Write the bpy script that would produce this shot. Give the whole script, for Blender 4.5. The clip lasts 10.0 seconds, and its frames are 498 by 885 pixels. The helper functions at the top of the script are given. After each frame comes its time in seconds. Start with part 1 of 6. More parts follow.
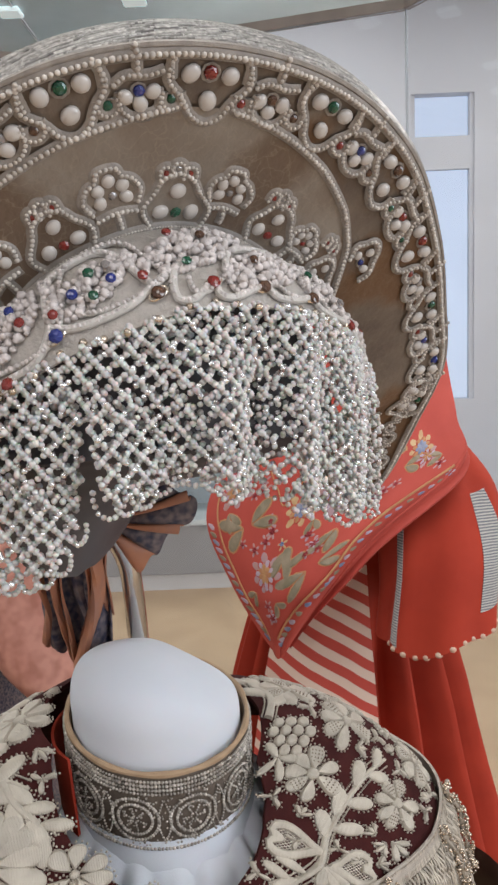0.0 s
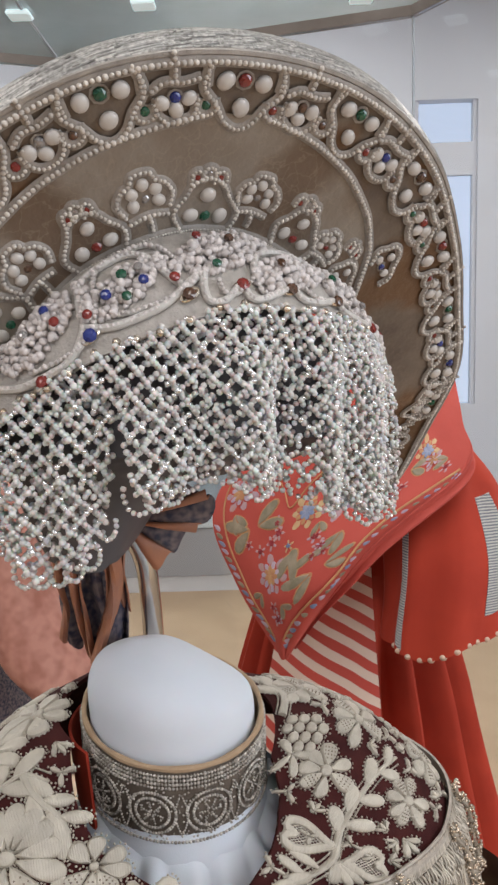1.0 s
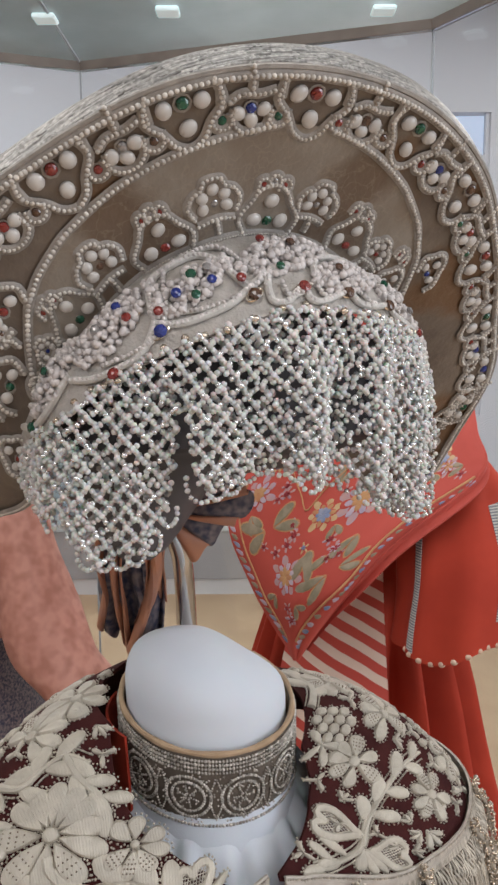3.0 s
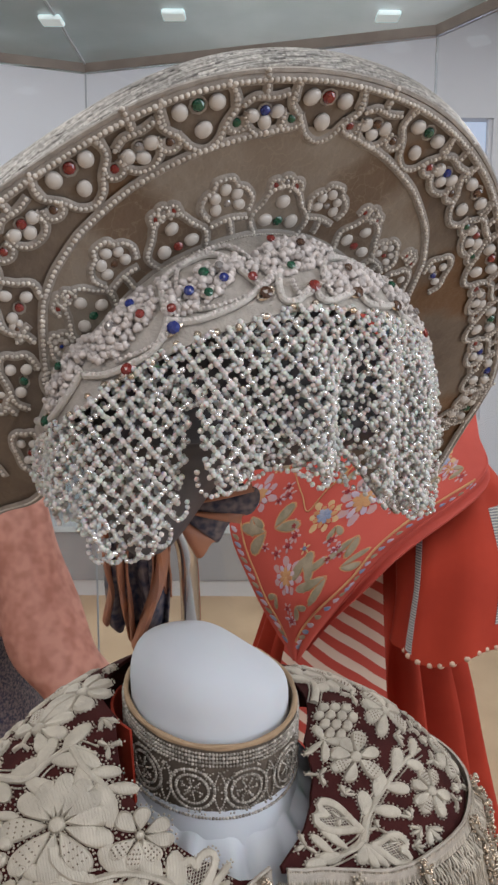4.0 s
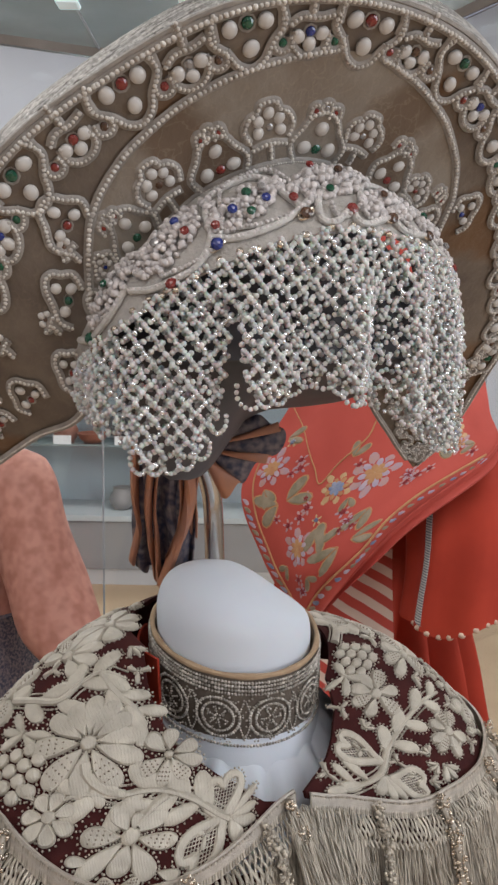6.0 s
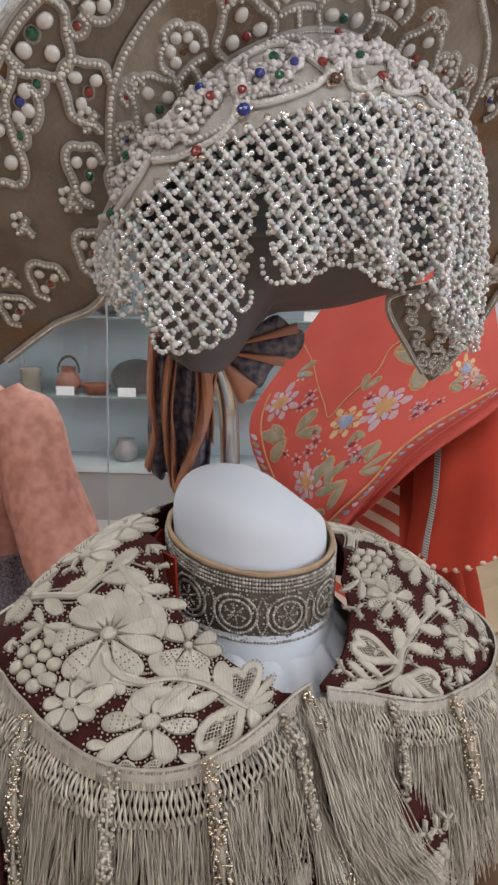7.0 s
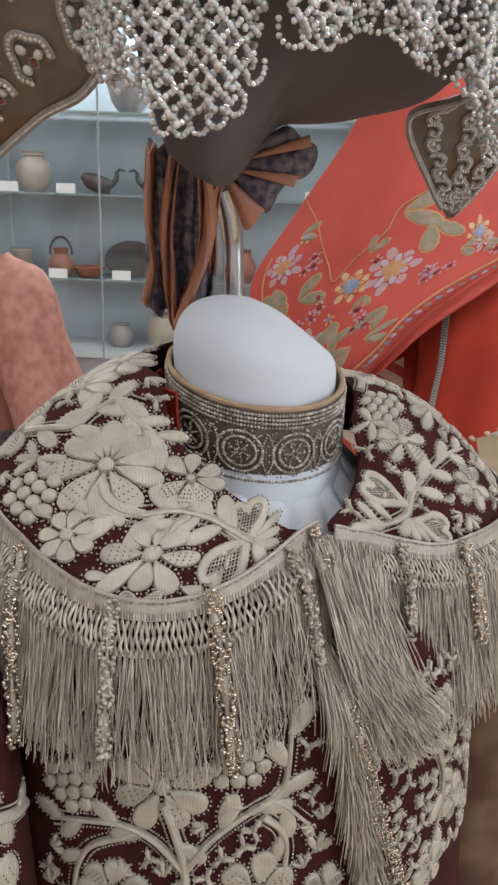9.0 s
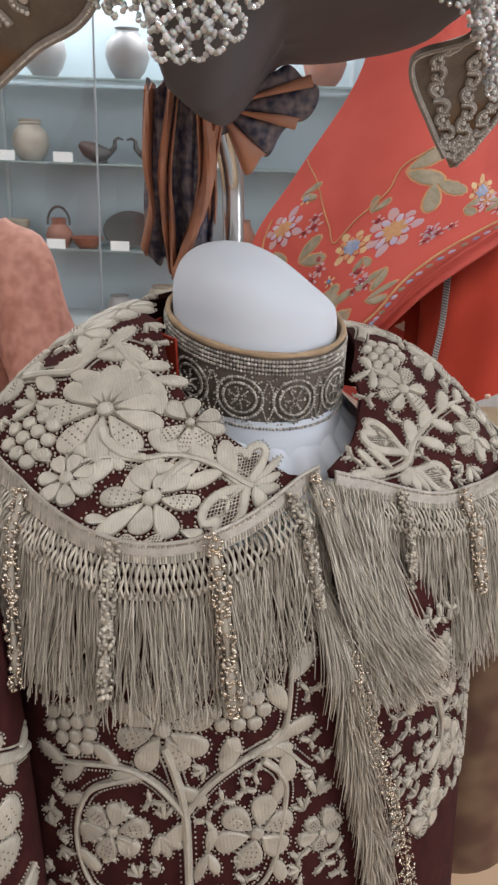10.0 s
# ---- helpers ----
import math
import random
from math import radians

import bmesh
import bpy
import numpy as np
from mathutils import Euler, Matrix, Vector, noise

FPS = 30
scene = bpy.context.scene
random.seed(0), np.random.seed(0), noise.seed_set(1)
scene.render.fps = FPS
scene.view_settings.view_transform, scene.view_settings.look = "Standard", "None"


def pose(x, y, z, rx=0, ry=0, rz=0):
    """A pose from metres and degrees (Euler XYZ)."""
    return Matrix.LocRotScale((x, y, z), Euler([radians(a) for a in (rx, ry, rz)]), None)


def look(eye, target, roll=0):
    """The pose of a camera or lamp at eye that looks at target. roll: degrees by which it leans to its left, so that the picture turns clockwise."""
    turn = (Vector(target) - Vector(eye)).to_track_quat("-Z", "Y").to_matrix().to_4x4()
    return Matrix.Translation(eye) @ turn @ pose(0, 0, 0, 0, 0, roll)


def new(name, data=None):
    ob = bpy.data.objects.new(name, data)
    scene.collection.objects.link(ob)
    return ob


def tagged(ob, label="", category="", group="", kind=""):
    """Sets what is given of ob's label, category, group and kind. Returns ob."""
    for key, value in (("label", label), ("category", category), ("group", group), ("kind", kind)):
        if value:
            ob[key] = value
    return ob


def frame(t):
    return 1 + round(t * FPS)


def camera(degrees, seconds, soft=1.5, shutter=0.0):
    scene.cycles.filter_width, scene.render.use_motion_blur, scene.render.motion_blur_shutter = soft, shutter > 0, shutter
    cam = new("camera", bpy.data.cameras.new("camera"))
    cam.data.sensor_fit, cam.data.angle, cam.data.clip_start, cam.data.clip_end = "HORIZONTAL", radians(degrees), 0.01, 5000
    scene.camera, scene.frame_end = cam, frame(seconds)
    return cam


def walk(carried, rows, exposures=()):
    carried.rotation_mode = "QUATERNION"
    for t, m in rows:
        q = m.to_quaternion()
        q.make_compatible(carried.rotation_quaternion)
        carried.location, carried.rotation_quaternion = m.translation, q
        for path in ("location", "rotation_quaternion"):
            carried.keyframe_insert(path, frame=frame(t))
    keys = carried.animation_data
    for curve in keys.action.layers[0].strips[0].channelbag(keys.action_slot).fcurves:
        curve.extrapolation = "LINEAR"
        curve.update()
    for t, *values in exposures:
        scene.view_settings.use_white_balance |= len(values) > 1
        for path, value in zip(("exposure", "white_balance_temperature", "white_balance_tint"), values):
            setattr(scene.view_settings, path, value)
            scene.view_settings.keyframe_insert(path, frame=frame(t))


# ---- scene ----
cam = camera(35.6, 10.0, soft=2.6)
METRES, EYE, TILT, LEAN, TURN = 0.25, 1.62, -9.0, 2.4, 0.0
ROWS = [
    (0.0, 0.0, 0.0, 0.0, 0.0, 0.0, -0.0),
    (0.5, -0.026, -0.0129, -0.0059, -0.05, 0.11, -0.27),
    (1.0, -0.056, -0.0346, -0.0098, -0.08, 0.25, -0.58),
    (1.5, -0.0882, -0.057, -0.0164, -0.12, 0.35, -0.98),
    (2.0, -0.1116, -0.0683, -0.0252, -0.15, 0.46, -1.32),
    (2.5, -0.1496, -0.0893, -0.0325, -0.06, 0.57, -1.74),
    (4.0, -0.1956, -0.1415, -0.0556, -0.12, 0.92, -2.71),
    (4.5, -0.2143, -0.153, -0.0718, -0.16, 1.02, -2.97),
    (5.0, -0.2263, -0.1656, -0.0991, -0.19, 1.11, -3.14),
    (5.5, -0.2375, -0.1869, -0.1625, -0.1, 1.09, -3.31),
    (7.0, -0.303, -0.18, -0.4258, 0.13, -2.17, -3.84),
    (7.5, -0.2885, -0.1572, -0.513, -0.03, -5.15, -3.84),
    (8.0, -0.3031, -0.1232, -0.5591, -0.08, -7.32, -4.1),
    (8.5, -0.3124, -0.0731, -0.5846, -0.06, -8.87, -4.4),
    (9.0, -0.317, -0.048, -0.6219, -0.11, -9.92, -4.42),
    (9.5, -0.3154, -0.0383, -0.6618, -0.16, -10.94, -4.42),
    (10.0, -0.3127, -0.0505, -0.7033, -0.15, -11.73, -4.41),
]
walk(cam, [(t, pose(0, 0, EYE, TILT, LEAN, TURN) @ pose(METRES * x, METRES * y, METRES * z, 90 + pitch, roll, yaw)) for t, x, y, z, yaw, pitch, roll in ROWS],
     [(0.0, 0.07), (2.5, 0.03), (4.0, -0.14), (5.5, -0.14), (7.0, -0.04), (8.0, -0.10), (9.0, -0.02), (10.0, 0.06)])

# ---- world, lights, exposure ----
world = bpy.data.worlds.new("world")
scene.world = world
world.use_nodes = True
world.node_tree.nodes["Background"].inputs[0].default_value = (0.80, 0.88, 1.0, 1)
world.node_tree.nodes["Background"].inputs[1].default_value = 0.25


def area_lamp(name, m, sx, sy, watts, color):
    d = bpy.data.lights.new(name, "AREA")
    d.shape, d.size, d.size_y, d.energy, d.color = "RECTANGLE", sx, sy, watts, color
    ob = new(name, d)
    ob.matrix_world = m
    return tagged(ob, "", "light", "", "structure")


LAMP_SPOTS = [(x, y) for y in (-1.8, 0.3, 3.6) for x in (-2.2, 0.2, 2.6)]
for lx, ly in LAMP_SPOTS:
    area_lamp("panel_lamp", pose(lx, ly, 3.585), 1.1, 1.1, 25.5, (1.0, 0.985, 0.97))
# added bluish fill from the east side; no window is built there
area_lamp("cool_side_fill", look((3.4, -0.9, 2.0), (0, 0.5, 1.4)), 1.8, 1.8, 60.0, (0.82, 0.90, 1.0))
area_lamp("cabinet_lamp", pose(-1.8, 4.78, 2.34), 4.4, 0.12, 40.0, (0.93, 0.97, 1.0))

# ---- helpers of the scene ----
def mesh_from(name, verts, faces, smooth=True):
    me = bpy.data.meshes.new(name)
    me.from_pydata([tuple(v) for v in verts], [], [tuple(f) for f in faces])
    if smooth:
        me.shade_smooth()
    me.update()
    return me


def bm_mesh(name, bm, smooth=True):
    bmesh.ops.recalc_face_normals(bm, faces=bm.faces)
    me = bpy.data.meshes.new(name)
    bm.to_mesh(me)
    bm.free()
    if smooth:
        me.shade_smooth()
        me.set_sharp_from_angle(angle=radians(42))
    return me


def thing(name, base, label, category, group="", kind=""):
    ob = new(name)
    ob.location = base
    ob.empty_display_size = 0.05
    return tagged(ob, label, category, group, kind)


def part(name, data, material, parent=None, label="", smooth=True):
    """Links a mesh or a bmesh, given in world places, as one object under its thing."""
    if isinstance(data, bmesh.types.BMesh):
        data = bm_mesh(name, data, smooth)
    if material and not data.materials:
        data.materials.append(material)
    ob = new(name, data)
    if parent:
        ob.parent = parent
        if parent.parent is None:
            ob.matrix_parent_inverse = Matrix.Translation(-Vector(parent.location))
    return tagged(ob, label)


def sheet(f, us, vs, close_u=False, thick=0.0):
    """A grid of quads over f(u, v); with thick, a shell of that depth on its back."""
    nu, nv = len(us), len(vs)
    p = [[Vector(f(u, v)) for v in vs] for u in us]
    verts = [q for row in p for q in row]
    faces = []
    mu = nu if close_u else nu - 1
    for i in range(mu):
        for j in range(nv - 1):
            k = (i + 1) % nu
            faces.append((i * nv + j, k * nv + j, k * nv + j + 1, i * nv + j + 1))
    bm = bmesh.new()
    bv = [bm.verts.new(q) for q in verts]
    for fa in faces:
        try:
            bm.faces.new([bv[i] for i in fa])
        except ValueError:
            pass
    if thick:
        bm.normal_update()
        bmesh.ops.solidify(bm, geom=bm.faces[:], thickness=thick)
    return bm


def spline(points, t):
    """Catmull-Rom through points spaced one apart."""
    n = len(points)
    i = max(0, min(n - 2, int(math.floor(t))))
    a = t - i
    p0, p1, p2, p3 = (Vector(points[max(0, min(n - 1, k))]) for k in (i - 1, i, i + 1, i + 2))
    if i == 0:
        p0 = p1 * 2 - p2
    if i == n - 2:
        p3 = p2 * 2 - p1
    return 0.5 * (2 * p1 + (p2 - p0) * a + (2 * p0 - 5 * p1 + 4 * p2 - p3) * a * a + (3 * p1 - p0 - 3 * p2 + p3) * a ** 3)


def tube(points, r, sides=8, closed=False, taper=None):
    """A round tube along points, as a bmesh."""
    bm = bmesh.new()
    add_tube(bm, points, r, sides, closed, taper)
    return bm


def add_tube(bm, points, r, sides=8, closed=False, taper=None, flat=1.0, up=None):
    pts = [Vector(p) for p in points]
    n = len(pts)
    rings, last = [], None
    for i, p in enumerate(pts):
        a = pts[(i - 1) % n] if closed or i else p
        b = pts[(i + 1) % n] if closed or i < n - 1 else p
        d = (b - a).normalized()
        ref = up if up else (last if last else (Vector((0, 0, 1)) if abs(d.z) < 0.9 else Vector((1, 0, 0))))
        x = d.cross(ref)
        if x.length < 1e-6:
            x = d.orthogonal()
        x.normalize()
        y = x.cross(d)
        last = y
        k = r * (taper(i / max(1, n - 1)) if taper else 1)
        rings.append([bm.verts.new(p + x * math.cos(2 * math.pi * j / sides) * k + y * math.sin(2 * math.pi * j / sides) * k * flat) for j in range(sides)])
    for i in range(n if closed else n - 1):
        A, B = rings[i], rings[(i + 1) % n]
        for j in range(sides):
            bm.faces.new((A[j], A[(j + 1) % sides], B[(j + 1) % sides], B[j]))
    if not closed:
        bm.faces.new(rings[0][::-1])
        bm.faces.new(rings[-1])


def box(bm, x0, y0, z0, x1, y1, z1, m=None, bevel=0.0):
    r = bmesh.ops.create_cube(bm, size=1, matrix=Matrix.Translation(((x0 + x1) / 2, (y0 + y1) / 2, (z0 + z1) / 2)) @ Matrix.Diagonal((x1 - x0, y1 - y0, z1 - z0, 1)))
    vs = r["verts"]
    if bevel:
        es = list({e for v in vs for e in v.link_edges})
        q = bmesh.ops.bevel(bm, geom=es, offset=bevel, segments=2, affect="EDGES")
        vs = list({v for f in q["faces"] for v in f.verts} | {v for v in vs if v.is_valid})
    if m:
        bmesh.ops.transform(bm, matrix=m, verts=vs)
    return vs


def boxed(x0, y0, z0, x1, y1, z1, m=None, bevel=0.0):
    bm = bmesh.new()
    box(bm, x0, y0, z0, x1, y1, z1, m, bevel)
    return bm


def lathe(profile, centre, sides=32):
    bm = bmesh.new()
    rings = []
    c = Vector(centre)
    for r, z in profile:
        rings.append([bm.verts.new(c + Vector((r * math.cos(2 * math.pi * j / sides), r * math.sin(2 * math.pi * j / sides), z))) for j in range(sides)])
    for A, B in zip(rings, rings[1:]):
        for j in range(sides):
            bm.faces.new((A[j], A[(j + 1) % sides], B[(j + 1) % sides], B[j]))
    bm.faces.new(rings[0][::-1])
    bm.faces.new(rings[-1])
    return bm


def lerp(a, b, t):
    return a + (b - a) * t


def smooth01(x):
    x = max(0.0, min(1.0, x))
    return x * x * (3 - 2 * x)


def steps(a, b, n):
    return [a + (b - a) * i / (n - 1) for i in range(n)]

# ---- ornament helpers ----
def ball_base(nu=8, nv=5):
    v, f = [(0, 0, 1)], []
    for j in range(1, nv):
        a = math.pi * j / nv
        for i in range(nu):
            b = 2 * math.pi * (i + 0.5 * j) / nu
            v.append((math.sin(a) * math.cos(b), math.sin(a) * math.sin(b), math.cos(a)))
    v.append((0, 0, -1))
    n = len(v) - 1
    for i in range(nu):
        k = (i + 1) % nu
        f.append((0, 1 + i, 1 + k))
        f.append((n, n - nu + k, n - nu + i))
    for j in range(nv - 2):
        for i in range(nu):
            k = (i + 1) % nu
            a, b = 1 + j * nu, 1 + (j + 1) * nu
            f.append((a + i, b + i, b + k))
            f.append((a + i, b + k, a + k))
    return np.array(v), np.array(f)


BALL, PIP, FACET = ball_base(8, 6), ball_base(5, 4), ball_base(6, 4)
RNG = np.random.RandomState(7)


def big_mesh(name, v, f, smooth=True):
    """A mesh from arrays: v (n, 3), f (m, 3 or 4)."""
    me = bpy.data.meshes.new(name)
    k = f.shape[1]
    me.vertices.add(len(v))
    me.vertices.foreach_set("co", np.asarray(v, dtype=np.float32).ravel())
    me.loops.add(f.size)
    me.loops.foreach_set("vertex_index", f.astype(np.int32).ravel())
    me.polygons.add(len(f))
    me.polygons.foreach_set("loop_start", np.arange(0, f.size, k, dtype=np.int32))
    me.update(calc_edges=True)
    me.validate()
    if smooth:
        me.shade_smooth()
    return me


def scatter(name, spots, radii, base, mat, parent, label="", smooth=True, turn=True):
    """Many beads joined into one mesh."""
    bv, bf = base
    p, r = np.array([tuple(s) for s in spots]), np.asarray(radii, dtype=float)
    n = len(p)
    if turn:
        q = RNG.normal(size=(n, 4))
        q /= np.linalg.norm(q, axis=1)[:, None]
        w, x, y, z = q.T
        m = np.stack([1 - 2 * (y * y + z * z), 2 * (x * y - z * w), 2 * (x * z + y * w), 2 * (x * y + z * w), 1 - 2 * (x * x + z * z), 2 * (y * z - x * w),
                      2 * (x * z - y * w), 2 * (y * z + x * w), 1 - 2 * (x * x + y * y)], axis=1).reshape(n, 3, 3)
        v = np.einsum("nij,kj->nki", m, bv)
    else:
        v = np.repeat(bv[None], n, axis=0)
    v = v * r[:, None, None] + p[:, None, :]
    f = (bf[None] + (np.arange(n) * len(bv))[:, None, None]).reshape(-1, 3)
    ob = part(name, big_mesh(name, v.reshape(-1, 3), f, smooth), mat, parent, label)
    return tagged(ob, kind="stuff")


def strands(name, paths, radius, mat, parent, label="", tip=0.6):
    """Many thin threads joined into one mesh; paths: array (n, m, 3)."""
    p = np.asarray(paths, dtype=float)
    n, m, _ = p.shape
    d = np.gradient(p, axis=1)
    d /= np.linalg.norm(d, axis=2)[:, :, None] + 1e-9
    ref = np.array([0.35, -0.9, 0.25])
    x = np.cross(d, ref)
    x /= np.linalg.norm(x, axis=2)[:, :, None] + 1e-9
    y = np.cross(x, d)
    taper = np.linspace(1, tip, m)[None, :, None] * radius
    ring = [p + (x * math.cos(a) + y * math.sin(a)) * taper for a in (0.5, 2.6, 4.7)]
    v = np.stack(ring, axis=2).reshape(-1, 3)
    f = []
    for j in range(m - 1):
        for k in range(3):
            f.append((j * 3 + k, j * 3 + (k + 1) % 3, (j + 1) * 3 + (k + 1) % 3, (j + 1) * 3 + k))
    f = (np.array(f)[None] + (np.arange(n) * m * 3)[:, None, None]).reshape(-1, 4)
    ob = part(name, big_mesh(name, v, f), mat, parent, label)
    return tagged(ob, kind="stuff")


class Patch:
    """Local plane round a place of a surface: at(x, y, h) in metres along, across and off it."""

    def __init__(self, f, u, v, flip=1):
        e = 0.01
        self.f, self.u, self.v = f, u, v
        self.du, self.dv = (f(u + e, v) - f(u - e, v)) / (2 * e), (f(u, v + e) - f(u, v - e)) / (2 * e)
        self.lu, self.lv = self.du.length, self.dv.length
        self.n = self.du.cross(self.dv).normalized() * flip

    def at(self, x, y, h=0.0):
        return self.f(self.u + x / self.lu, self.v + y / self.lv) + self.n * h

    def turn(self, x=0.0, y=0.0, h=0.0):
        z = self.n
        a = self.du.normalized()
        b = z.cross(a)
        return Matrix.Translation(self.at(x, y, h)) @ Matrix((a, b, z)).transposed().to_4x4()


def resample(pts, gap, closed=False):
    """Even steps along a 2D or 3D polyline."""
    q = [Vector(p) for p in pts]
    if closed:
        q.append(q[0])
    out, left = [], 0.0
    for a, b in zip(q, q[1:]):
        L = (b - a).length
        while left < L:
            out.append(a.lerp(b, left / L))
            left += gap
        left -= L
    return out


def smooth_line(pts, n=6, closed=False):
    q = [Vector((*p, 0)) if len(p) == 2 else Vector(p) for p in pts]
    if closed:
        q = [q[-1]] + q + [q[0], q[1]]
        ts = [1 + i / n for i in range((len(q) - 3) * n)]
    else:
        ts = [i / n for i in range((len(q) - 1) * n + 1)]
    return [spline(q, t) for t in ts]


def pad(bm, patch, outline, height, base=0.0004, dent=0.0):
    """A padded satin-stitch shape: a domed cushion over a 2D outline."""
    c = Vector((sum(p[0] for p in outline), sum(p[1] for p in outline))) / len(outline)
    rings = []
    for k, h in ((1.0, -0.0006), (0.97, base + height * 0.45), (0.80, base + height * 0.85), (0.45, base + height * (1 - dent))):
        rings.append([bm.verts.new(patch.at(c.x + (p[0] - c.x) * k, c.y + (p[1] - c.y) * k, h)) for p in outline])
    mid = bm.verts.new(patch.at(c.x, c.y, base + height * (1 - 1.6 * dent)))
    n = len(outline)
    for A, B in zip(rings, rings[1:]):
        for i in range(n):
            bm.faces.new((A[i], A[(i + 1) % n], B[(i + 1) % n], B[i]))
    for i in range(n):
        bm.faces.new((rings[-1][i], rings[-1][(i + 1) % n], mid))


def petal(x, y, angle, length, width, n=14, point=0.35):
    """Outline of a petal that leaves (x, y) at that angle."""
    out = []
    for i in range(n):
        a = 2 * math.pi * i / n
        l = (1 - math.cos(a)) / 2
        w = math.sin(a) * (l ** point) * 0.5
        px, py = l * length, w * width * 1.25
        out.append((x + px * math.cos(angle) - py * math.sin(angle), y + px * math.sin(angle) + py * math.cos(angle)))
    return out


def disc(x, y, r, n=12, squash=1.0, angle=0.0):
    return [(x + r * math.cos(a) * math.cos(angle) - r * squash * math.sin(a) * math.sin(angle), y + r * math.cos(a) * math.sin(angle) + r * squash * math.sin(a) * math.cos(angle)) for a in (2 * math.pi * i / n for i in range(n))]

# ---- materials ----
def material(name, color, rough=0.6, metal=0.0, second=None, scale=40.0, bump=0.0, bump_scale=300.0, detail=4.0, sheen=0.0, coat=0.0, trans=0.0, sub=0.0, island=0.0, spec=0.5):
    m = bpy.data.materials.new(name)
    m.use_nodes = True
    nt = m.node_tree
    b = nt.nodes["Principled BSDF"]
    b.inputs["Base Color"].default_value = (*color, 1)
    b.inputs["Roughness"].default_value = rough
    b.inputs["Metallic"].default_value = metal
    b.inputs["Sheen Weight"].default_value = sheen
    b.inputs["Coat Weight"].default_value = coat
    b.inputs["Transmission Weight"].default_value = trans
    b.inputs["Subsurface Weight"].default_value = sub
    b.inputs["Specular IOR Level"].default_value = spec
    b.inputs["Subsurface Scale"].default_value = 0.004
    tc = nt.nodes.new("ShaderNodeTexCoord")
    out = None
    if second:
        n = nt.nodes.new("ShaderNodeTexNoise")
        n.inputs["Scale"].default_value, n.inputs["Detail"].default_value = scale, detail
        nt.links.new(tc.outputs["Object"], n.inputs["Vector"])
        r = nt.nodes.new("ShaderNodeValToRGB")
        r.color_ramp.elements[0].position, r.color_ramp.elements[1].position = 0.35, 0.68
        r.color_ramp.elements[0].color, r.color_ramp.elements[1].color = (*color, 1), (*second, 1)
        nt.links.new(n.outputs["Fac"], r.inputs["Fac"])
        out = r.outputs["Color"]
        nt.links.new(out, b.inputs["Base Color"])
    if island:
        g = nt.nodes.new("ShaderNodeNewGeometry")
        h = nt.nodes.new("ShaderNodeHueSaturation")
        mr = nt.nodes.new("ShaderNodeMapRange")
        mr.inputs["To Min"].default_value, mr.inputs["To Max"].default_value = 1 - island, 1 + island
        nt.links.new(g.outputs["Random Per Island"], mr.inputs["Value"])
        nt.links.new(mr.outputs["Result"], h.inputs["Value"])
        if out:
            nt.links.new(out, h.inputs["Color"])
        else:
            h.inputs["Color"].default_value = (*color, 1)
        nt.links.new(h.outputs["Color"], b.inputs["Base Color"])
    if bump:
        n2 = nt.nodes.new("ShaderNodeTexNoise")
        n2.inputs["Scale"].default_value, n2.inputs["Detail"].default_value = bump_scale, 3.0
        nt.links.new(tc.outputs["Object"], n2.inputs["Vector"])
        bp = nt.nodes.new("ShaderNodeBump")
        bp.inputs["Strength"].default_value, bp.inputs["Distance"].default_value = bump, 0.001
        nt.links.new(n2.outputs["Fac"], bp.inputs["Height"])
        nt.links.new(bp.outputs["Normal"], b.inputs["Normal"])
    return m


M_velvet = material("velvet", (0.054, 0.013, 0.012), 0.95, second=(0.034, 0.008, 0.008), scale=60, bump=0.3, bump_scale=900, spec=0.15)
M_fringe = material("silver_thread", (0.49, 0.435, 0.36), 0.40, 0.2, second=(0.36, 0.31, 0.25), scale=45, island=0.38)
M_cotton = material("white_cotton", (0.62, 0.645, 0.69), 0.85, second=(0.58, 0.605, 0.66), scale=14, bump=0.15, bump_scale=1200, sub=0.05)
M_head = material("grey_head", (0.088, 0.079, 0.083), 0.62, second=(0.07, 0.065, 0.07), scale=20, bump=0.05)
M_steel = material("steel", (0.62, 0.60, 0.57), 0.18, 1.0)
M_silver = material("silver_weave", (0.42, 0.40, 0.385), 0.45, 0.6, second=(0.26, 0.245, 0.23), scale=420, bump=0.8, bump_scale=500)
M_red = material("red_cloth", (0.37, 0.037, 0.017), 0.8, second=(0.29, 0.026, 0.012), scale=9, bump=0.15, bump_scale=700, spec=0.25)
M_pink = material("pink_brocade", (0.50, 0.235, 0.18), 0.6, second=(0.36, 0.145, 0.105), scale=34, detail=1.2, bump=0.25)
M_wall = material("white_panel", (0.62, 0.635, 0.685), 0.5, second=(0.59, 0.605, 0.655), scale=2)
M_grey = material("grey_plinth", (0.30, 0.30, 0.31), 0.55, second=(0.27, 0.27, 0.28), scale=5)
M_floor = material("tan_floor", (0.42, 0.30, 0.19), 0.5, second=(0.36, 0.25, 0.155), scale=4, bump=0.1)
M_trim = material("brown_trim", (0.15, 0.12, 0.10), 0.5, second=(0.19, 0.155, 0.13), scale=12)
M_braid = material("silver_braid", (0.50, 0.45, 0.39), 0.45, 0.35, second=(0.40, 0.35, 0.30), scale=120, bump=0.6, bump_scale=900)
M_gilt = material("gilt_beads", (0.56, 0.45, 0.33), 0.2, 0.8, second=(0.68, 0.61, 0.53), scale=300, island=0.3)
M_seed = material("seed_pearls", (0.68, 0.63, 0.57), 0.30, 0.0, second=(0.50, 0.45, 0.40), scale=60, island=0.18, coat=0.3)
